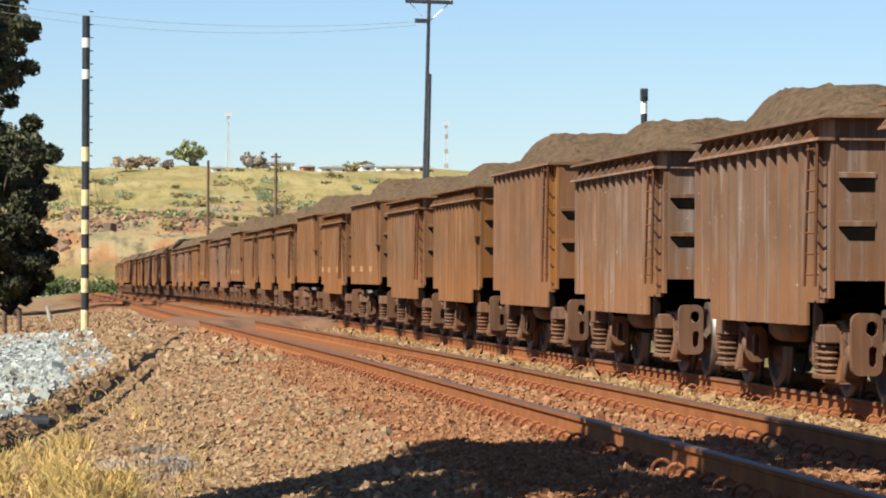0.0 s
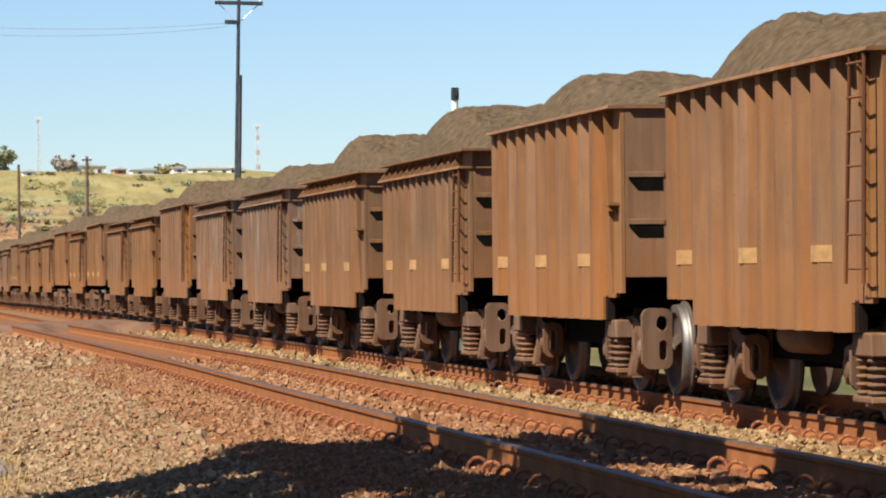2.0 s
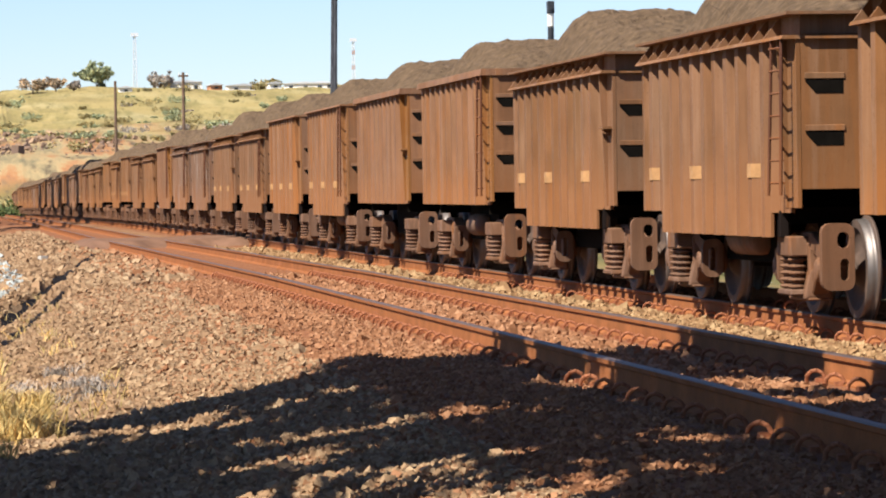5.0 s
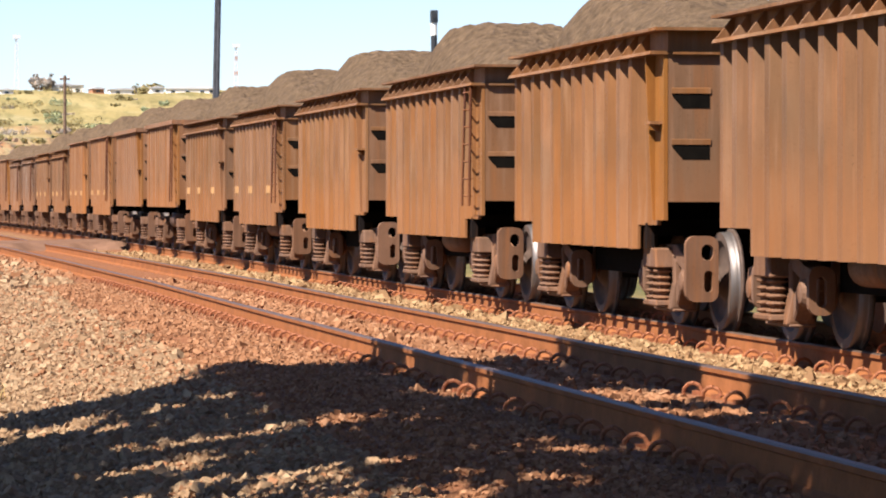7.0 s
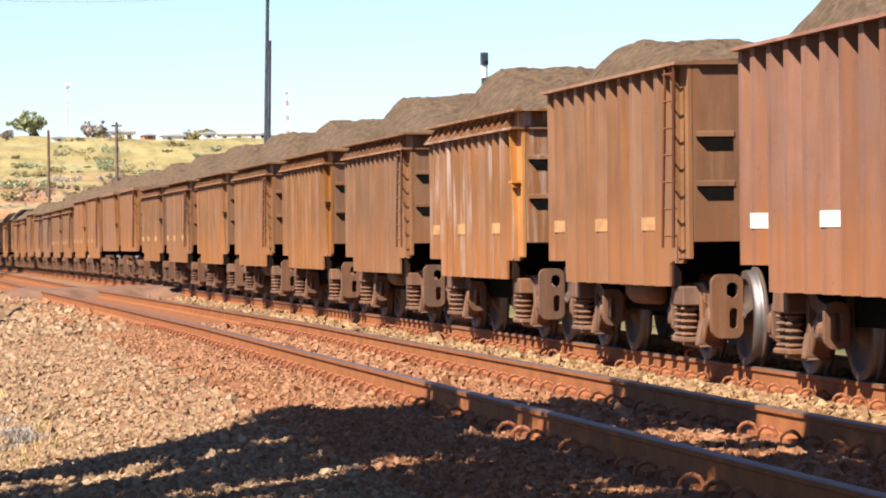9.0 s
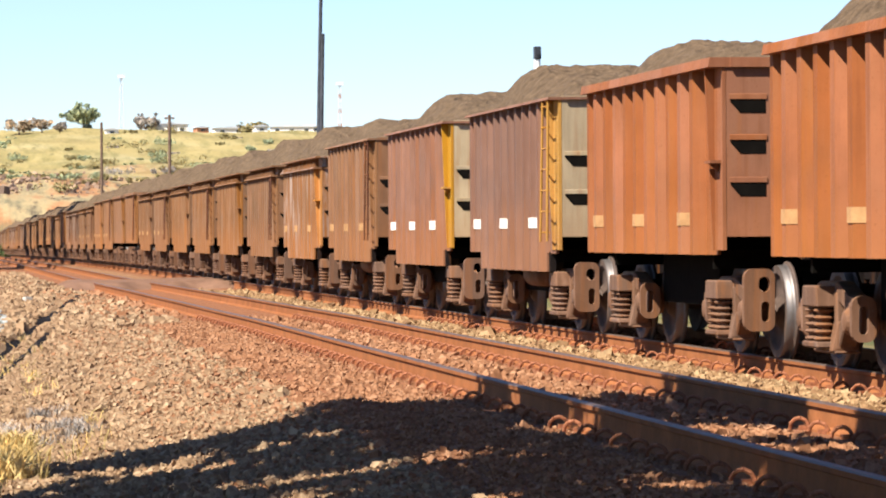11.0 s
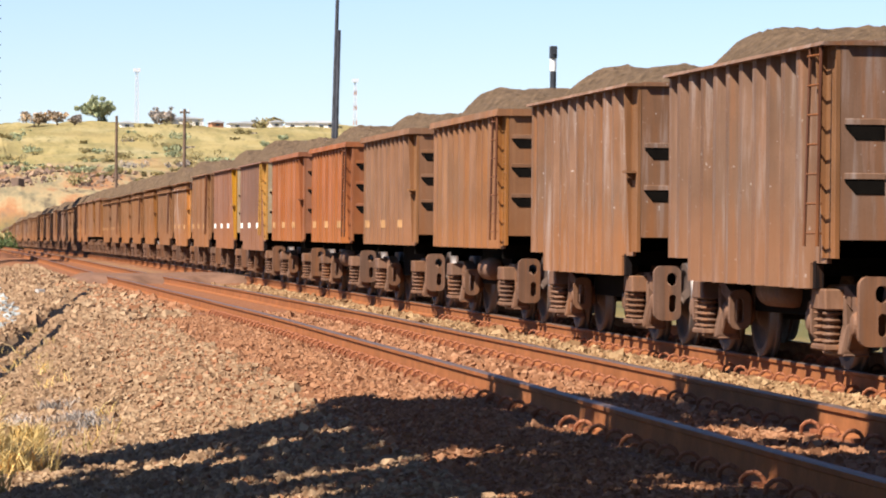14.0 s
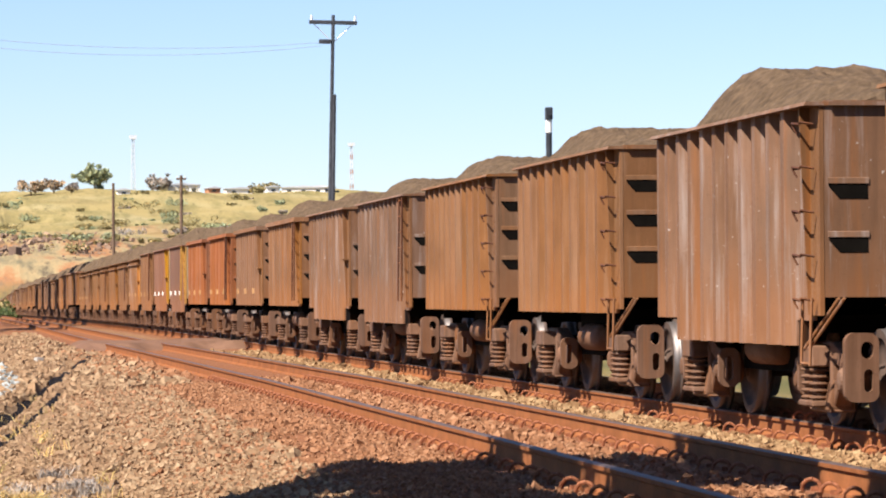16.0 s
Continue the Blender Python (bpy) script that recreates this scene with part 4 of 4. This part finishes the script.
def ore_mesh(seed, low, high):
    """A heap of ore, highest past the middle, slumping to the rim."""
    rng = random.Random(seed)
    nx, ny = 90, 30
    a, b, c = rng.uniform(0, 50), rng.uniform(-0.5, 0.5), rng.uniform(low, high)
    co = []
    for i in range(nx + 1):
        for j in range(ny + 1):
            u, v = i / nx * 2 - 1, j / ny * 2 - 1
            x, y = u * (BODY - 0.06), v * 1.33
            # tipped while rolling: steep at the far end, a flat crown, a long run down to the near end
            far_end = min(1.0, max(0.0, (1 - u) / (0.34 + 0.08 * math.sin(v * 2.2 + a))))
            run = min(1.0, max(0.0, (1 + u) / 1.55))
            ends = far_end * (2 - far_end) * (0.16 + 0.84 * run ** 0.8)
            fall = min(1.0, (1 - abs(v)) * 2.1)
            fall = fall * (1.7 - 0.7 * fall) * (0.9 + 0.1 * (1 - v * v))
            h = c * ends * fall * (1 + 0.06 * math.sin(u * 5 + a))
            h += 0.05 * noise.fractal(Vector((x * 1.6 + a, y * 1.6, 0)), 1.0, 2.0, 4) * (0.3 + fall)
            h += 0.03 * noise.noise(Vector((x * 8 + a, y * 8, a)))
            co.append((x, y, h + rng.uniform(-0.014, 0.014) * (0.4 + fall)))
    n = ny + 1
    co = np.array(co)
    f = np.array([(i * n + j, (i + 1) * n + j, (i + 1) * n + j + 1, i * n + j + 1) for i in range(nx) for j in range(ny)])
    # close the heap underneath, down into the wagon
    m = len(co)
    ring = [i * n for i in range(nx + 1)] + [nx * n + j for j in range(1, n)] + [i * n + ny for i in range(nx - 1, -1, -1)] + [j for j in range(ny - 1, 0, -1)]
    base = co[ring].copy()
    base[:, 2] = -0.5
    k = len(ring)
    sides = np.array([(ring[i], ring[(i + 1) % k], m + (i + 1) % k, m + i) for i in range(k)])
    return raw_mesh("ore_load", np.concatenate([co, base]), np.concatenate([f, sides]), ore_mat, False)


# play in the couplings along the train
SLACK = {1: -0.15, 0: -0.4, -1: -0.4, -6: -0.2, -8: -0.2, -9: -0.2, -10: -0.3, -11: -0.37, -12: -0.3, -18: -0.25, -19: -0.55, -20: -0.85,
         -21: -0.6, -22: -0.75, -23: -0.8, -24: -1.0, -25: -1.2, -26: -1.4}
ORE = [ore_mesh(s, 0.80, 0.92) for s in range(6)] + [ore_mesh(s, 0.46, 0.56) for s in range(6, 12)] + [ore_mesh(s, 0.62, 0.72) for s in range(12, 18)]
TRAIN = []
for num in range(36, -28, -1):
    rnd = random.Random(num * 7 + 3)
    key = SPECIAL.get(num) or (rnd.choice(["brown", "rough", "brown", "tan", "grey"]), "ladder" if num % 2 else "post", rnd.choice([0, 0, 1]))
    if key not in MASTERS:
        MASTERS[key] = wagon(*key)
        car = MASTERS[key]
    else:
        car = copy_thing(MASTERS[key], Matrix())
    x = 34.65 + PITCH * num - BODY + SLACK.get(num, 0.0)
    kind = LOOKS[key[0]][0]
    load = tagged(new("ore_load", ORE[num % 6 + (12 if num > 0 or -6 < num < -1 or key[0] == "plum" or num == -24 else 0 if kind == "raised" else 6)]), "heap of brown grey iron ore filling a wagon", "iron ore", "ore loads of the train")
    TRAIN.append((car, load, x, BUILD[kind][3] - 0.06 + (0.17 if kind == "raised" else 0), num))


# ---- trees, poles, masts ----
def leaf_cloud(rng, centres, radii, number, size):
    """Folded leaf quads round clump centres."""
    pick = rng.integers(0, len(centres), number)
    d = rng.normal(size=(number, 3))
    d /= np.linalg.norm(d, axis=1, keepdims=True)
    r = radii[pick] * rng.uniform(0.25, 1.0, number) ** 0.6
    p = centres[pick] + d * r[:, None] * np.array([1, 1, 0.75])
    a = rng.normal(size=(number, 3))
    a /= np.linalg.norm(a, axis=1, keepdims=True)
    b = np.cross(a, rng.normal(size=(number, 3)))
    b /= np.linalg.norm(b, axis=1, keepdims=True)
    s = size * rng.uniform(0.6, 1.4, number)[:, None]
    c = np.cross(a, b)
    co = np.stack([p - a * s, p + b * s * 0.45 + c * s * 0.12, p + a * s, p - b * s * 0.45 + c * s * 0.12], 1).reshape(-1, 3)
    i = np.arange(number)[:, None] * 4
    return co, np.concatenate([i + np.array([0, 1, 2]), i + np.array([0, 2, 3])], 0)


def tree(label, base, height, spread, leaves, size, material, seed, trunk=0.25, low=0.25, category="tree"):
    """Tapered trunk, forking limbs and a crown of many leaves with gaps."""
    rng = np.random.default_rng(seed)
    t = tagged(new("tree"), label, category)
    t.matrix_basis = pose(*base)
    bm = bmesh.new()
    prev, fork = Vector((0, 0, -0.3)), []
    for k in range(5):
        nxt = Vector((rng.normal(0, 0.018) * height, rng.normal(0, 0.018) * height, height * low * (k + 1) / 4))
        rod(bm, prev, nxt, trunk * (1 - k * 0.1), trunk * (0.9 - k * 0.1), 9)
        prev = nxt
        if k > 1:
            fork.append(nxt)
    centres, radii = [], []
    for k in range(15):
        a = rng.uniform(0, math.tau)
        r = spread * math.sqrt(rng.uniform(0.03, 1.0)) * 0.8
        z = height * rng.uniform(low + 0.1, 0.9)
        z *= 1 - 0.22 * (r / spread) ** 2
        tip = Vector((math.cos(a) * r, math.sin(a) * r, z))
        st = fork[int(rng.integers(0, len(fork)))]
        mid = (st + tip) / 2 + Vector((0, 0, -0.05 * height))
        rod(bm, st, mid, trunk * 0.4, trunk * 0.28, 6)
        rod(bm, mid, tip, trunk * 0.28, trunk * 0.08, 6)
        centres.append(tip)
        radii.append(spread * rng.uniform(0.22, 0.42))
        for _ in range(3):
            o = Vector(rng.normal(0, spread * 0.22, 3))
            o.z *= 0.7
            rod(bm, tip, tip + o, trunk * 0.08, trunk * 0.03, 5)
            centres.append(tip + o)
            radii.append(spread * rng.uniform(0.10, 0.22))
    part("trunk", bm, bark, t)
    co, f = leaf_cloud(rng, np.array([tuple(c) for c in centres]), np.array(radii), leaves, size)
    part("crown", raw_mesh("crown", co, f, material), None, t)
    return t


def on_ground(x, y):
    return float(ground_height(x, y))


# the tall dark tree beside the line, and its neighbours further along
for k, (x, y, h, s, n) in enumerate([(196, 7.3, 24, 6.6, 30000), (190, 3.4, 12.5, 4.4, 20000), (222, 6.2, 28, 4.8, 12000), (240, 6.0, 28, 4.8, 12000), (258, 6.4, 28, 4.8, 12000),
                                     (277, 6.2, 29, 5.0, 10000), (297, 6.4, 29, 5.0, 10000), (316, 6.4, 29, 5.0, 10000),
                                     (186, 2.9, 6.5, 2.8, 9000), (191, 1.6, 5.2, 2.2, 7000), (200, 1.2, 9.0, 2.2, 8000)]):
    tree("tall dark green tree beside the line", (x, y, on_ground(x, y)), h, s, n * (2 if x < 201 else 1), 0.15 if x < 201 else 0.26, leaf_dark, 20 + k, 0.28, 0.45 if h > 25 else 0.10 if h > 10 else 0.03)
# unseen trees: four cast the rails' shade, the last two added to block sky
for k, (x, y, h, s, n, lean) in enumerate([(11.5, 1.3, 12.5, 4.6, 15000, 4), (16.6, 0.9, 12.6, 3.7, 8000, 6), (18.4, 5.2, 12.0, 2.7, 7000, 4), (21.6, 1.2, 12.6, 3.1, 16000, 18),
                                                (4.5, 4.5, 14.5, 5.2, 15000, 0), (-4.0, 2.5, 14.0, 5.4, 12000, 0)]):
    tree("unseen leafy tree shading the shoulder and near rails", (x, y, on_ground(x, y), 0, lean, 0), h, s, n, 0.22, leaf_green, 40 + k, 0.2, 0.42)


def banded_pole(label, x, y, height, bands, r, head=0.0):
    """Upright post in separate painted bands."""
    z = on_ground(x, y)
    p = tagged(new("striped_pole"), label, "striped pole")
    p.matrix_basis = pose(x, y, z)
    a = 0.0
    for k, (b, m) in enumerate(bands):
        bm = bmesh.new()
        rod(bm, (0, 0, a * height), (0, 0, b * height), r, r, 12)
        part("band", bm, m, p)
        a = b
    bm = bmesh.new()
    for k in range(int(height / 0.42)):
        zz = 0.6 + k * 0.42
        rod(bm, (0, -r - 0.1, zz), (0, -r + 0.02, zz), 0.018, 0.018, 6)
    part("step_pegs", bm, dark_steel, p)
    return p


B, W, C = black_paint, white_paint, cream_band
banded_pole("tall black and white striped signal pole", 118, -1.43, 10.12,
            [(0.03, C), (0.07, C), (0.125, B), (0.17, C), (0.215, B), (0.265, C), (0.31, B), (0.355, C), (0.40, B), (0.45, C), (0.49, B), (0.54, B), (0.585, C),
             (0.66, B), (0.725, B), (0.80, B), (0.83, W), (0.90, B), (0.93, W), (1.0, B)], 0.125)


def signal_mast():
    x, y = 75.0, -12.4
    z = on_ground(x, y)
    s = tagged(new("signal_mast"), "banded signal mast standing behind the train", "railway signal")
    s.matrix_basis = pose(x, y, z)
    bands = [(0, 2.9, W), (2.9, 3.6, B), (3.6, 4.4, W), (4.4, 5.08, B), (5.08, 5.34, W), (5.34, 5.6, B)]
    for a, b, m in bands:
        bm = bmesh.new()
        if b > 5.5:
            box(bm, -0.09, 0.09, -0.07, 0.07, a, b)
            bevel(bm, 0.012)
        else:
            rod(bm, (0, 0, a), (0, 0, b), 0.066, 0.066, 12)
        part("band" if b < 5.5 else "signal_head", bm, m, s)
    bm = bmesh.new()
    rod(bm, (-0.13, 0, 5.47), (-0.09, 0, 5.47), 0.05, 0.045, 12)
    part("lens", bm, dark_pole, s)


signal_mast()


def line_pole(label, x, y, top, lean, mat, arm, r, strut):
    """Pole with a crossarm, insulators and, on the large one, a second tube strapped to its foot."""
    z = on_ground(x, y)
    p = tagged(new("utility_pole"), label, "utility pole")
    p.matrix_basis = pose(x, y, z, lean, 0, 0)
    h = top - z
    bm = bmesh.new()
    rod(bm, (0, 0, -0.4), (0, 0, h), r * 1.15, r * 0.8, 12)
    part("pole", bm, mat, p)
    if arm:
        bm = bmesh.new()
        box(bm, -0.06, 0.06, -arm / 2, arm / 2, h - 0.34, h - 0.20)
        bevel(bm, 0.015)
        part("crossarm", bm, mat, p)
        for s in (-1, 1):
            bm = bmesh.new()
            rod(bm, (0, s * (arm / 2 - 0.08), h - 0.2), (0, s * (arm / 2 - 0.08), h - 0.02), 0.05, 0.035, 8)
            part("insulator", bm, galvanised, p)
            bm = bmesh.new()
            rod(bm, (0.05, s * arm * 0.42, h - 0.3), (0.05, s * 0.06, h - 0.95), 0.018, 0.018, 6)
            part("brace", bm, galvanised, p)
    if strut:
        bm = bmesh.new()
        rod(bm, (-0.05, -r * 1.5, -0.3), (-0.05, -r * 1.1, h - strut), r, r * 0.9, 10)
        part("strapped_tube", bm, mat, p)
        bm = bmesh.new()
        box(bm, -0.1, 0.1, 0.08, 0.5, h - 1.05, h - 0.9)
        part("bracket", bm, mat, p)
    return p


line_pole("dark leaning line pole with a crossarm", 133, -13.78, 11.45, 1.3, dark_pole, 1.75, 0.078, 2.9)
line_pole("thin weathered wooden pole", 300, -13.6, 10.5, 0.0, wood_pole, 0, 0.13, 0)
line_pole("weathered wooden pole with a short crossarm", 290, -18.5, 10.8, 0.0, wood_pole, 0.8, 0.14, 0)


wire_grey = simple("grey wire", (0.22, 0.24, 0.27), 0.6, 0, 0.1, 2, 0.0)


def wire(a, b, droop, r=0.007):
    w = tagged(new("overhead_wire", bpy.data.curves.new("overhead_wire", "CURVE")), "thin sagging overhead wire", "wire")
    c = w.data
    c.dimensions, c.bevel_depth = "3D", r
    s = c.splines.new("POLY")
    s.points.add(24)
    for k in range(25):
        t = k / 24
        p = Vector(a).lerp(Vector(b), t)
        s.points[k].co = (p.x, p.y, p.z - droop * 4 * t * (1 - t), 1)
    c.materials.append(wire_grey)


line_pole("dark line pole carrying the wires on", 137, 7.5, 12.6, 0.0, dark_pole, 1.2, 0.08, 0)
for low in (0.0, 0.13):
    wire((133, -13.6, 10.45 - low), (137, 7.5, 12.35 - low * 1.5), 0.85 + low, 0.008)


def lattice_mast(label, x, y, height, w, banded):
    z = on_ground(x, y)
    m = tagged(new("radio_mast"), label, "radio mast")
    m.matrix_basis = pose(x, y, z)
    n = 10
    for k in range(n):
        a, b = k * height / n, (k + 1) * height / n
        bm = bmesh.new()
        q = w * (1 - 0.5 * k / n)
        for sx, sy in ((-1, -1), (1, -1), (0, 1)):
            rod(bm, (sx * q, sy * q, a), (sx * q * 0.95, sy * q * 0.95, b), 0.10, 0.10, 5)
        rod(bm, (-q, -q, a), (q * 0.95, -q * 0.95, b), 0.06, 0.06, 4)
        rod(bm, (q, -q, a), (0, q * 0.95, b), 0.06, 0.06, 4)
        rod(bm, (0, q, a), (-q * 0.95, -q * 0.95, b), 0.06, 0.06, 4)
        part("section", bm, wall_brick if banded and k % 3 == 1 else galvanised, m)
    bm = bmesh.new()
    box(bm, -0.5, 0.5, -0.9, 0.9, height - 0.4, height + 0.5)
    part("antenna", bm, galvanised, m)


def hill_at(px, x):
    """A place on the hill by the track's own bearing."""
    y = -px * x / 6500
    return x, y, on_ground(x, y)


x, y, z = hill_at(330, 930)
lattice_mast("slender pale radio mast on the hill", x, y, 13.5, 0.5, False)
x, y, z = hill_at(718, 1000)
lattice_mast("slender red and white radio mast on the hill", x, y, 13.5, 0.45, True)
# trees on the crest
for k, (px, d, h, s, n, m) in enumerate([(262, 910, 5.0, 5.4, 4200, leaf_hill), (150, 905, 3.7, 3.6, 900, leaf_dry), (190, 905, 3.5, 2.8, 600, leaf_dry),
                                         (222, 900, 2.6, 1.8, 400, leaf_grey), (373, 915, 4.6, 3.8, 900, leaf_grey), (550, 910, 2.4, 2.4, 500, weed), (575, 905, 2.4, 2.2, 500, weed)]):
    x, y, z = hill_at(px, d)
    tree("tree on the crest of the dry hill", (x, y, z), h, s, n, 0.42, m, 60 + k, 0.22, 0.3)
def rocky(x, y, r):
    """Outcrops keep to patches along the middle of the slope."""
    patch = np.sin(y * 0.16 + 0.8) * np.cos(x * 0.045 + y * 0.05) + 0.6 * np.sin(y * 0.41 + x * 0.11)
    return patch > r.uniform(-0.2, 1.1, len(x))


stone_hill = stone_material("weathered hillside rock", (0.17, 0.12, 0.10), (0.33, 0.21, 0.15), (0.52, 0.34, 0.22))
stones("hillside_rock", "weathered brown rocks strewn over the slope", stone_hill, [(575, 700, -80, 30, 5200, 0.55), (590, 680, -70, 10, 700, 1.05)], 8, keep=rocky)
rng = random.Random(5)


def shrub(px, d, s, mat, k):
    x, y, z = hill_at(px, d)
    r = np.random.default_rng(100 + k)
    c = np.array([(r.normal(0, s * 0.9), r.normal(0, s * 0.75), s * 0.38 * r.uniform(0.5, 1.3)) for _ in range(7)])
    co, f = leaf_cloud(r, c, np.full(7, s * 0.45), 320, 0.26)
    ob = new("shrub", raw_mesh("shrub", co, f, mat))
    ob.matrix_basis = pose(x, y, z)
    tagged(ob, "low dull green shrub on the dry hillside", "shrub", "shrubs on the hill")


for k in range(120):
    shrub(rng.uniform(-120, 620), rng.uniform(610, 880), rng.uniform(0.5, 2.4) * rng.uniform(0.7, 1.3), rng.choice([weed, weed, leaf_hill, leaf_grey]), k)
for k in range(22):
    shrub(rng.uniform(-60, 190), rng.uniform(430, 540), rng.uniform(1.5, 3.6), rng.choice([leaf_green, weed, leaf_hill]), 130 + k)


def house(px, d, w, depth, h, wall, roof, k):
    x, y, z = hill_at(px, d)
    b = tagged(new("house"), "small pale building on the crest of the hill", "house", "buildings on the hill")
    b.matrix_basis = pose(x, y, z - 0.3, 0, 0, 8 * math.sin(k * 3))
    bm = bmesh.new()
    box(bm, -depth / 2, depth / 2, -w / 2, w / 2, 0, h)
    part("wall", bm, wall, b)
    bm = bmesh.new()
    prism(bm, [(-w / 2 - 0.3, h), (w / 2 + 0.3, h), (w / 2 + 0.3, h + 0.15), (0, h + 0.55), (-w / 2 - 0.3, h + 0.15)], "x", -depth / 2 - 0.4, depth / 2 + 0.4)
    part("roof", bm, roof, b)
    for i in range(max(1, int(w / 3))):
        yy = -w / 2 + (i + 0.5) * w / max(1, int(w / 3))
        bm = bmesh.new()
        box(bm, -depth / 2 - 0.06, -depth / 2 + 0.05, yy - 0.5, yy + 0.5, h * 0.4, h * 0.75)
        part("window", bm, window_dark, b)


for k, (px, d, w, h, wall, roof) in enumerate([(415, 925, 9, 3.0, wall_white, roof_grey), (312, 880, 3, 1.4, wall_white, roof_grey), (390, 918, 4, 2.2, wall_white, roof_grey), (520, 920, 8, 1.6, wall_white, roof_grey),
                                               (540, 925, 5, 2.0, wall_white, roof_grey), (575, 905, 3, 1.6, wall_white, roof_grey), (632, 930, 11, 1.9, wall_white, roof_grey), (470, 915, 3, 1.3, wall_brick, roof_grey),
                                               (660, 930, 8, 1.7, wall_white, roof_grey), (36, 480, 5, 1.8, wall_white, roof_grey), (-15, 470, 3, 1.6, wall_white, roof_grey)]):
    house(px, d, w, 5, h, wall, roof, k)


# ---- small things by the line ----
def grass_tufts(name, label, spots, seed, mat, blades, height):
    rng = np.random.default_rng(seed)
    co, f = [], []
    for x, y, r in spots:
        for _ in range(blades):
            a, d = rng.uniform(0, math.tau), r * math.sqrt(rng.uniform())
            bx, by = x + math.cos(a) * d, y + math.sin(a) * d
            bz = on_ground(bx, by) - 0.01
            h, w = height * rng.uniform(0.4, 1.2), rng.uniform(0.003, 0.008)
            lx, ly = rng.normal(0, 0.6, 2) * h
            t = rng.uniform(0, math.tau)
            wx, wy = math.cos(t) * w, math.sin(t) * w
            k = len(co)
            co += [(bx - wx, by - wy, bz), (bx + wx, by + wy, bz), (bx + lx * 0.4 + wx * 0.7, by + ly * 0.4 + wy * 0.7, bz + h * 0.6),
                   (bx + lx * 0.4 - wx * 0.7, by + ly * 0.4 - wy * 0.7, bz + h * 0.6), (bx + lx, by + ly, bz + h * 0.85)]
            f += [(k, k + 1, k + 2), (k, k + 2, k + 3), (k + 3, k + 2, k + 4)]
    ob = new(name, raw_mesh(name, np.array(co), np.array(f), mat))
    tagged(ob, label, "grass", kind="stuff")


rng = random.Random(9)
grass_tufts("dry_grass", "dry straw yellow grass tufts beside the drain",
            [(rng.uniform(22, 40), rng.uniform(-0.35, 1.2), rng.uniform(0.08, 0.28)) for _ in range(60)], 3, straw, 60, 0.26)
grass_tufts("dry_grass", "sparse dry weeds on the shoulder",
            [(rng.uniform(26, 70), rng.uniform(-1.6, 0.6), rng.uniform(0.05, 0.2)) for _ in range(40)], 4, straw, 18, 0.2)


grass_tufts("dry_grass", "thick straw yellow grass at the foot of the shoulder",
            [(rng.uniform(26.5, 31), rng.uniform(-0.75, 0.05), rng.uniform(0.08, 0.22)) for _ in range(26)], 5, straw, 90, 0.22)
grass_tufts("dry_weeds", "greyish dry weeds among the stones",
            [(rng.uniform(31, 36), rng.uniform(-1.3, -0.5), rng.uniform(0.08, 0.2)) for _ in range(16)], 6, leaf_grey, 60, 0.14)


def fence_post(x, y, h, lean, mat, label):
    bm = bmesh.new()
    rod(bm, (0, 0, -0.2), (0, 0, h), 0.09, 0.08, 8)
    ob = part("fence_post", bm, mat, None, label)
    ob.matrix_basis = pose(x, y, on_ground(x, y), lean, 0, 0)
    tagged(ob, category="post")


fence_post(126, 1.2, 0.75, 0, wood_pole, "short dark wooden fence post by the gravel")
fence_post(127, 0.7, 0.8, 0, wood_pole, "short dark wooden fence post by the gravel")
fence_post(150, -0.45, 0.7, -14, concrete, "leaning pale concrete post beside the track")


def marker_box():
    x, y = 96, -2.4
    bm = bmesh.new()
    box(bm, -0.12, 0.12, -0.10, 0.10, -0.1, 0.15)
    bevel(bm, 0.03, 2)
    ob = part("marker_stone", bm, concrete, None, "small whitish marker stone beside the rail")
    ob.matrix_basis = pose(x, y, on_ground(x, y), 3, 4, 20)
    tagged(ob, category="marker stone")


marker_box()


def drain_pipe():
    bm = bmesh.new()
    rod(bm, (0, 0, 0), (0.0, 0.35, 0.02), 0.11, 0.11, 14)
    ob = part("drain_pipe", bm, black_paint, None, "stub of black pipe at the drain")
    x, y = 50.0, -0.12
    ob.matrix_basis = pose(x, y, on_ground(x, y) + 0.16)
    tagged(ob, category="pipe")


drain_pipe()


# ---- what moves ----
SPEED = 15.45
ROLL = math.degrees(SPEED / 0.4825)      # degrees a second


def motions():
    """The train runs away along the far track at a steady speed, its wheels rolling."""
    times = [0.5 * k for k in range(33)]
    for car, load, x, top, num in TRAIN:
        rows = [(t, x + SPEED * t) for t in times]
        walk(car, [(t, pose(p, FAR, LOW + float(sag(p)))) for t, p in rows])
        walk(load, [(t, pose(p, FAR, LOW + float(sag(p)) + top)) for t, p in rows])
        if -26 <= num <= 2:
            for bogie in [b for b in car.children if b.name.startswith("bogie")]:
                for w in [c for c in bogie.children if c.name.startswith("wheelset")]:
                    at = w.matrix_basis.translation.copy()
                    walk(w, [(k / 24, pose(*at, 0, ROLL * k / 24, 0)) for k in range(385)])


motions()
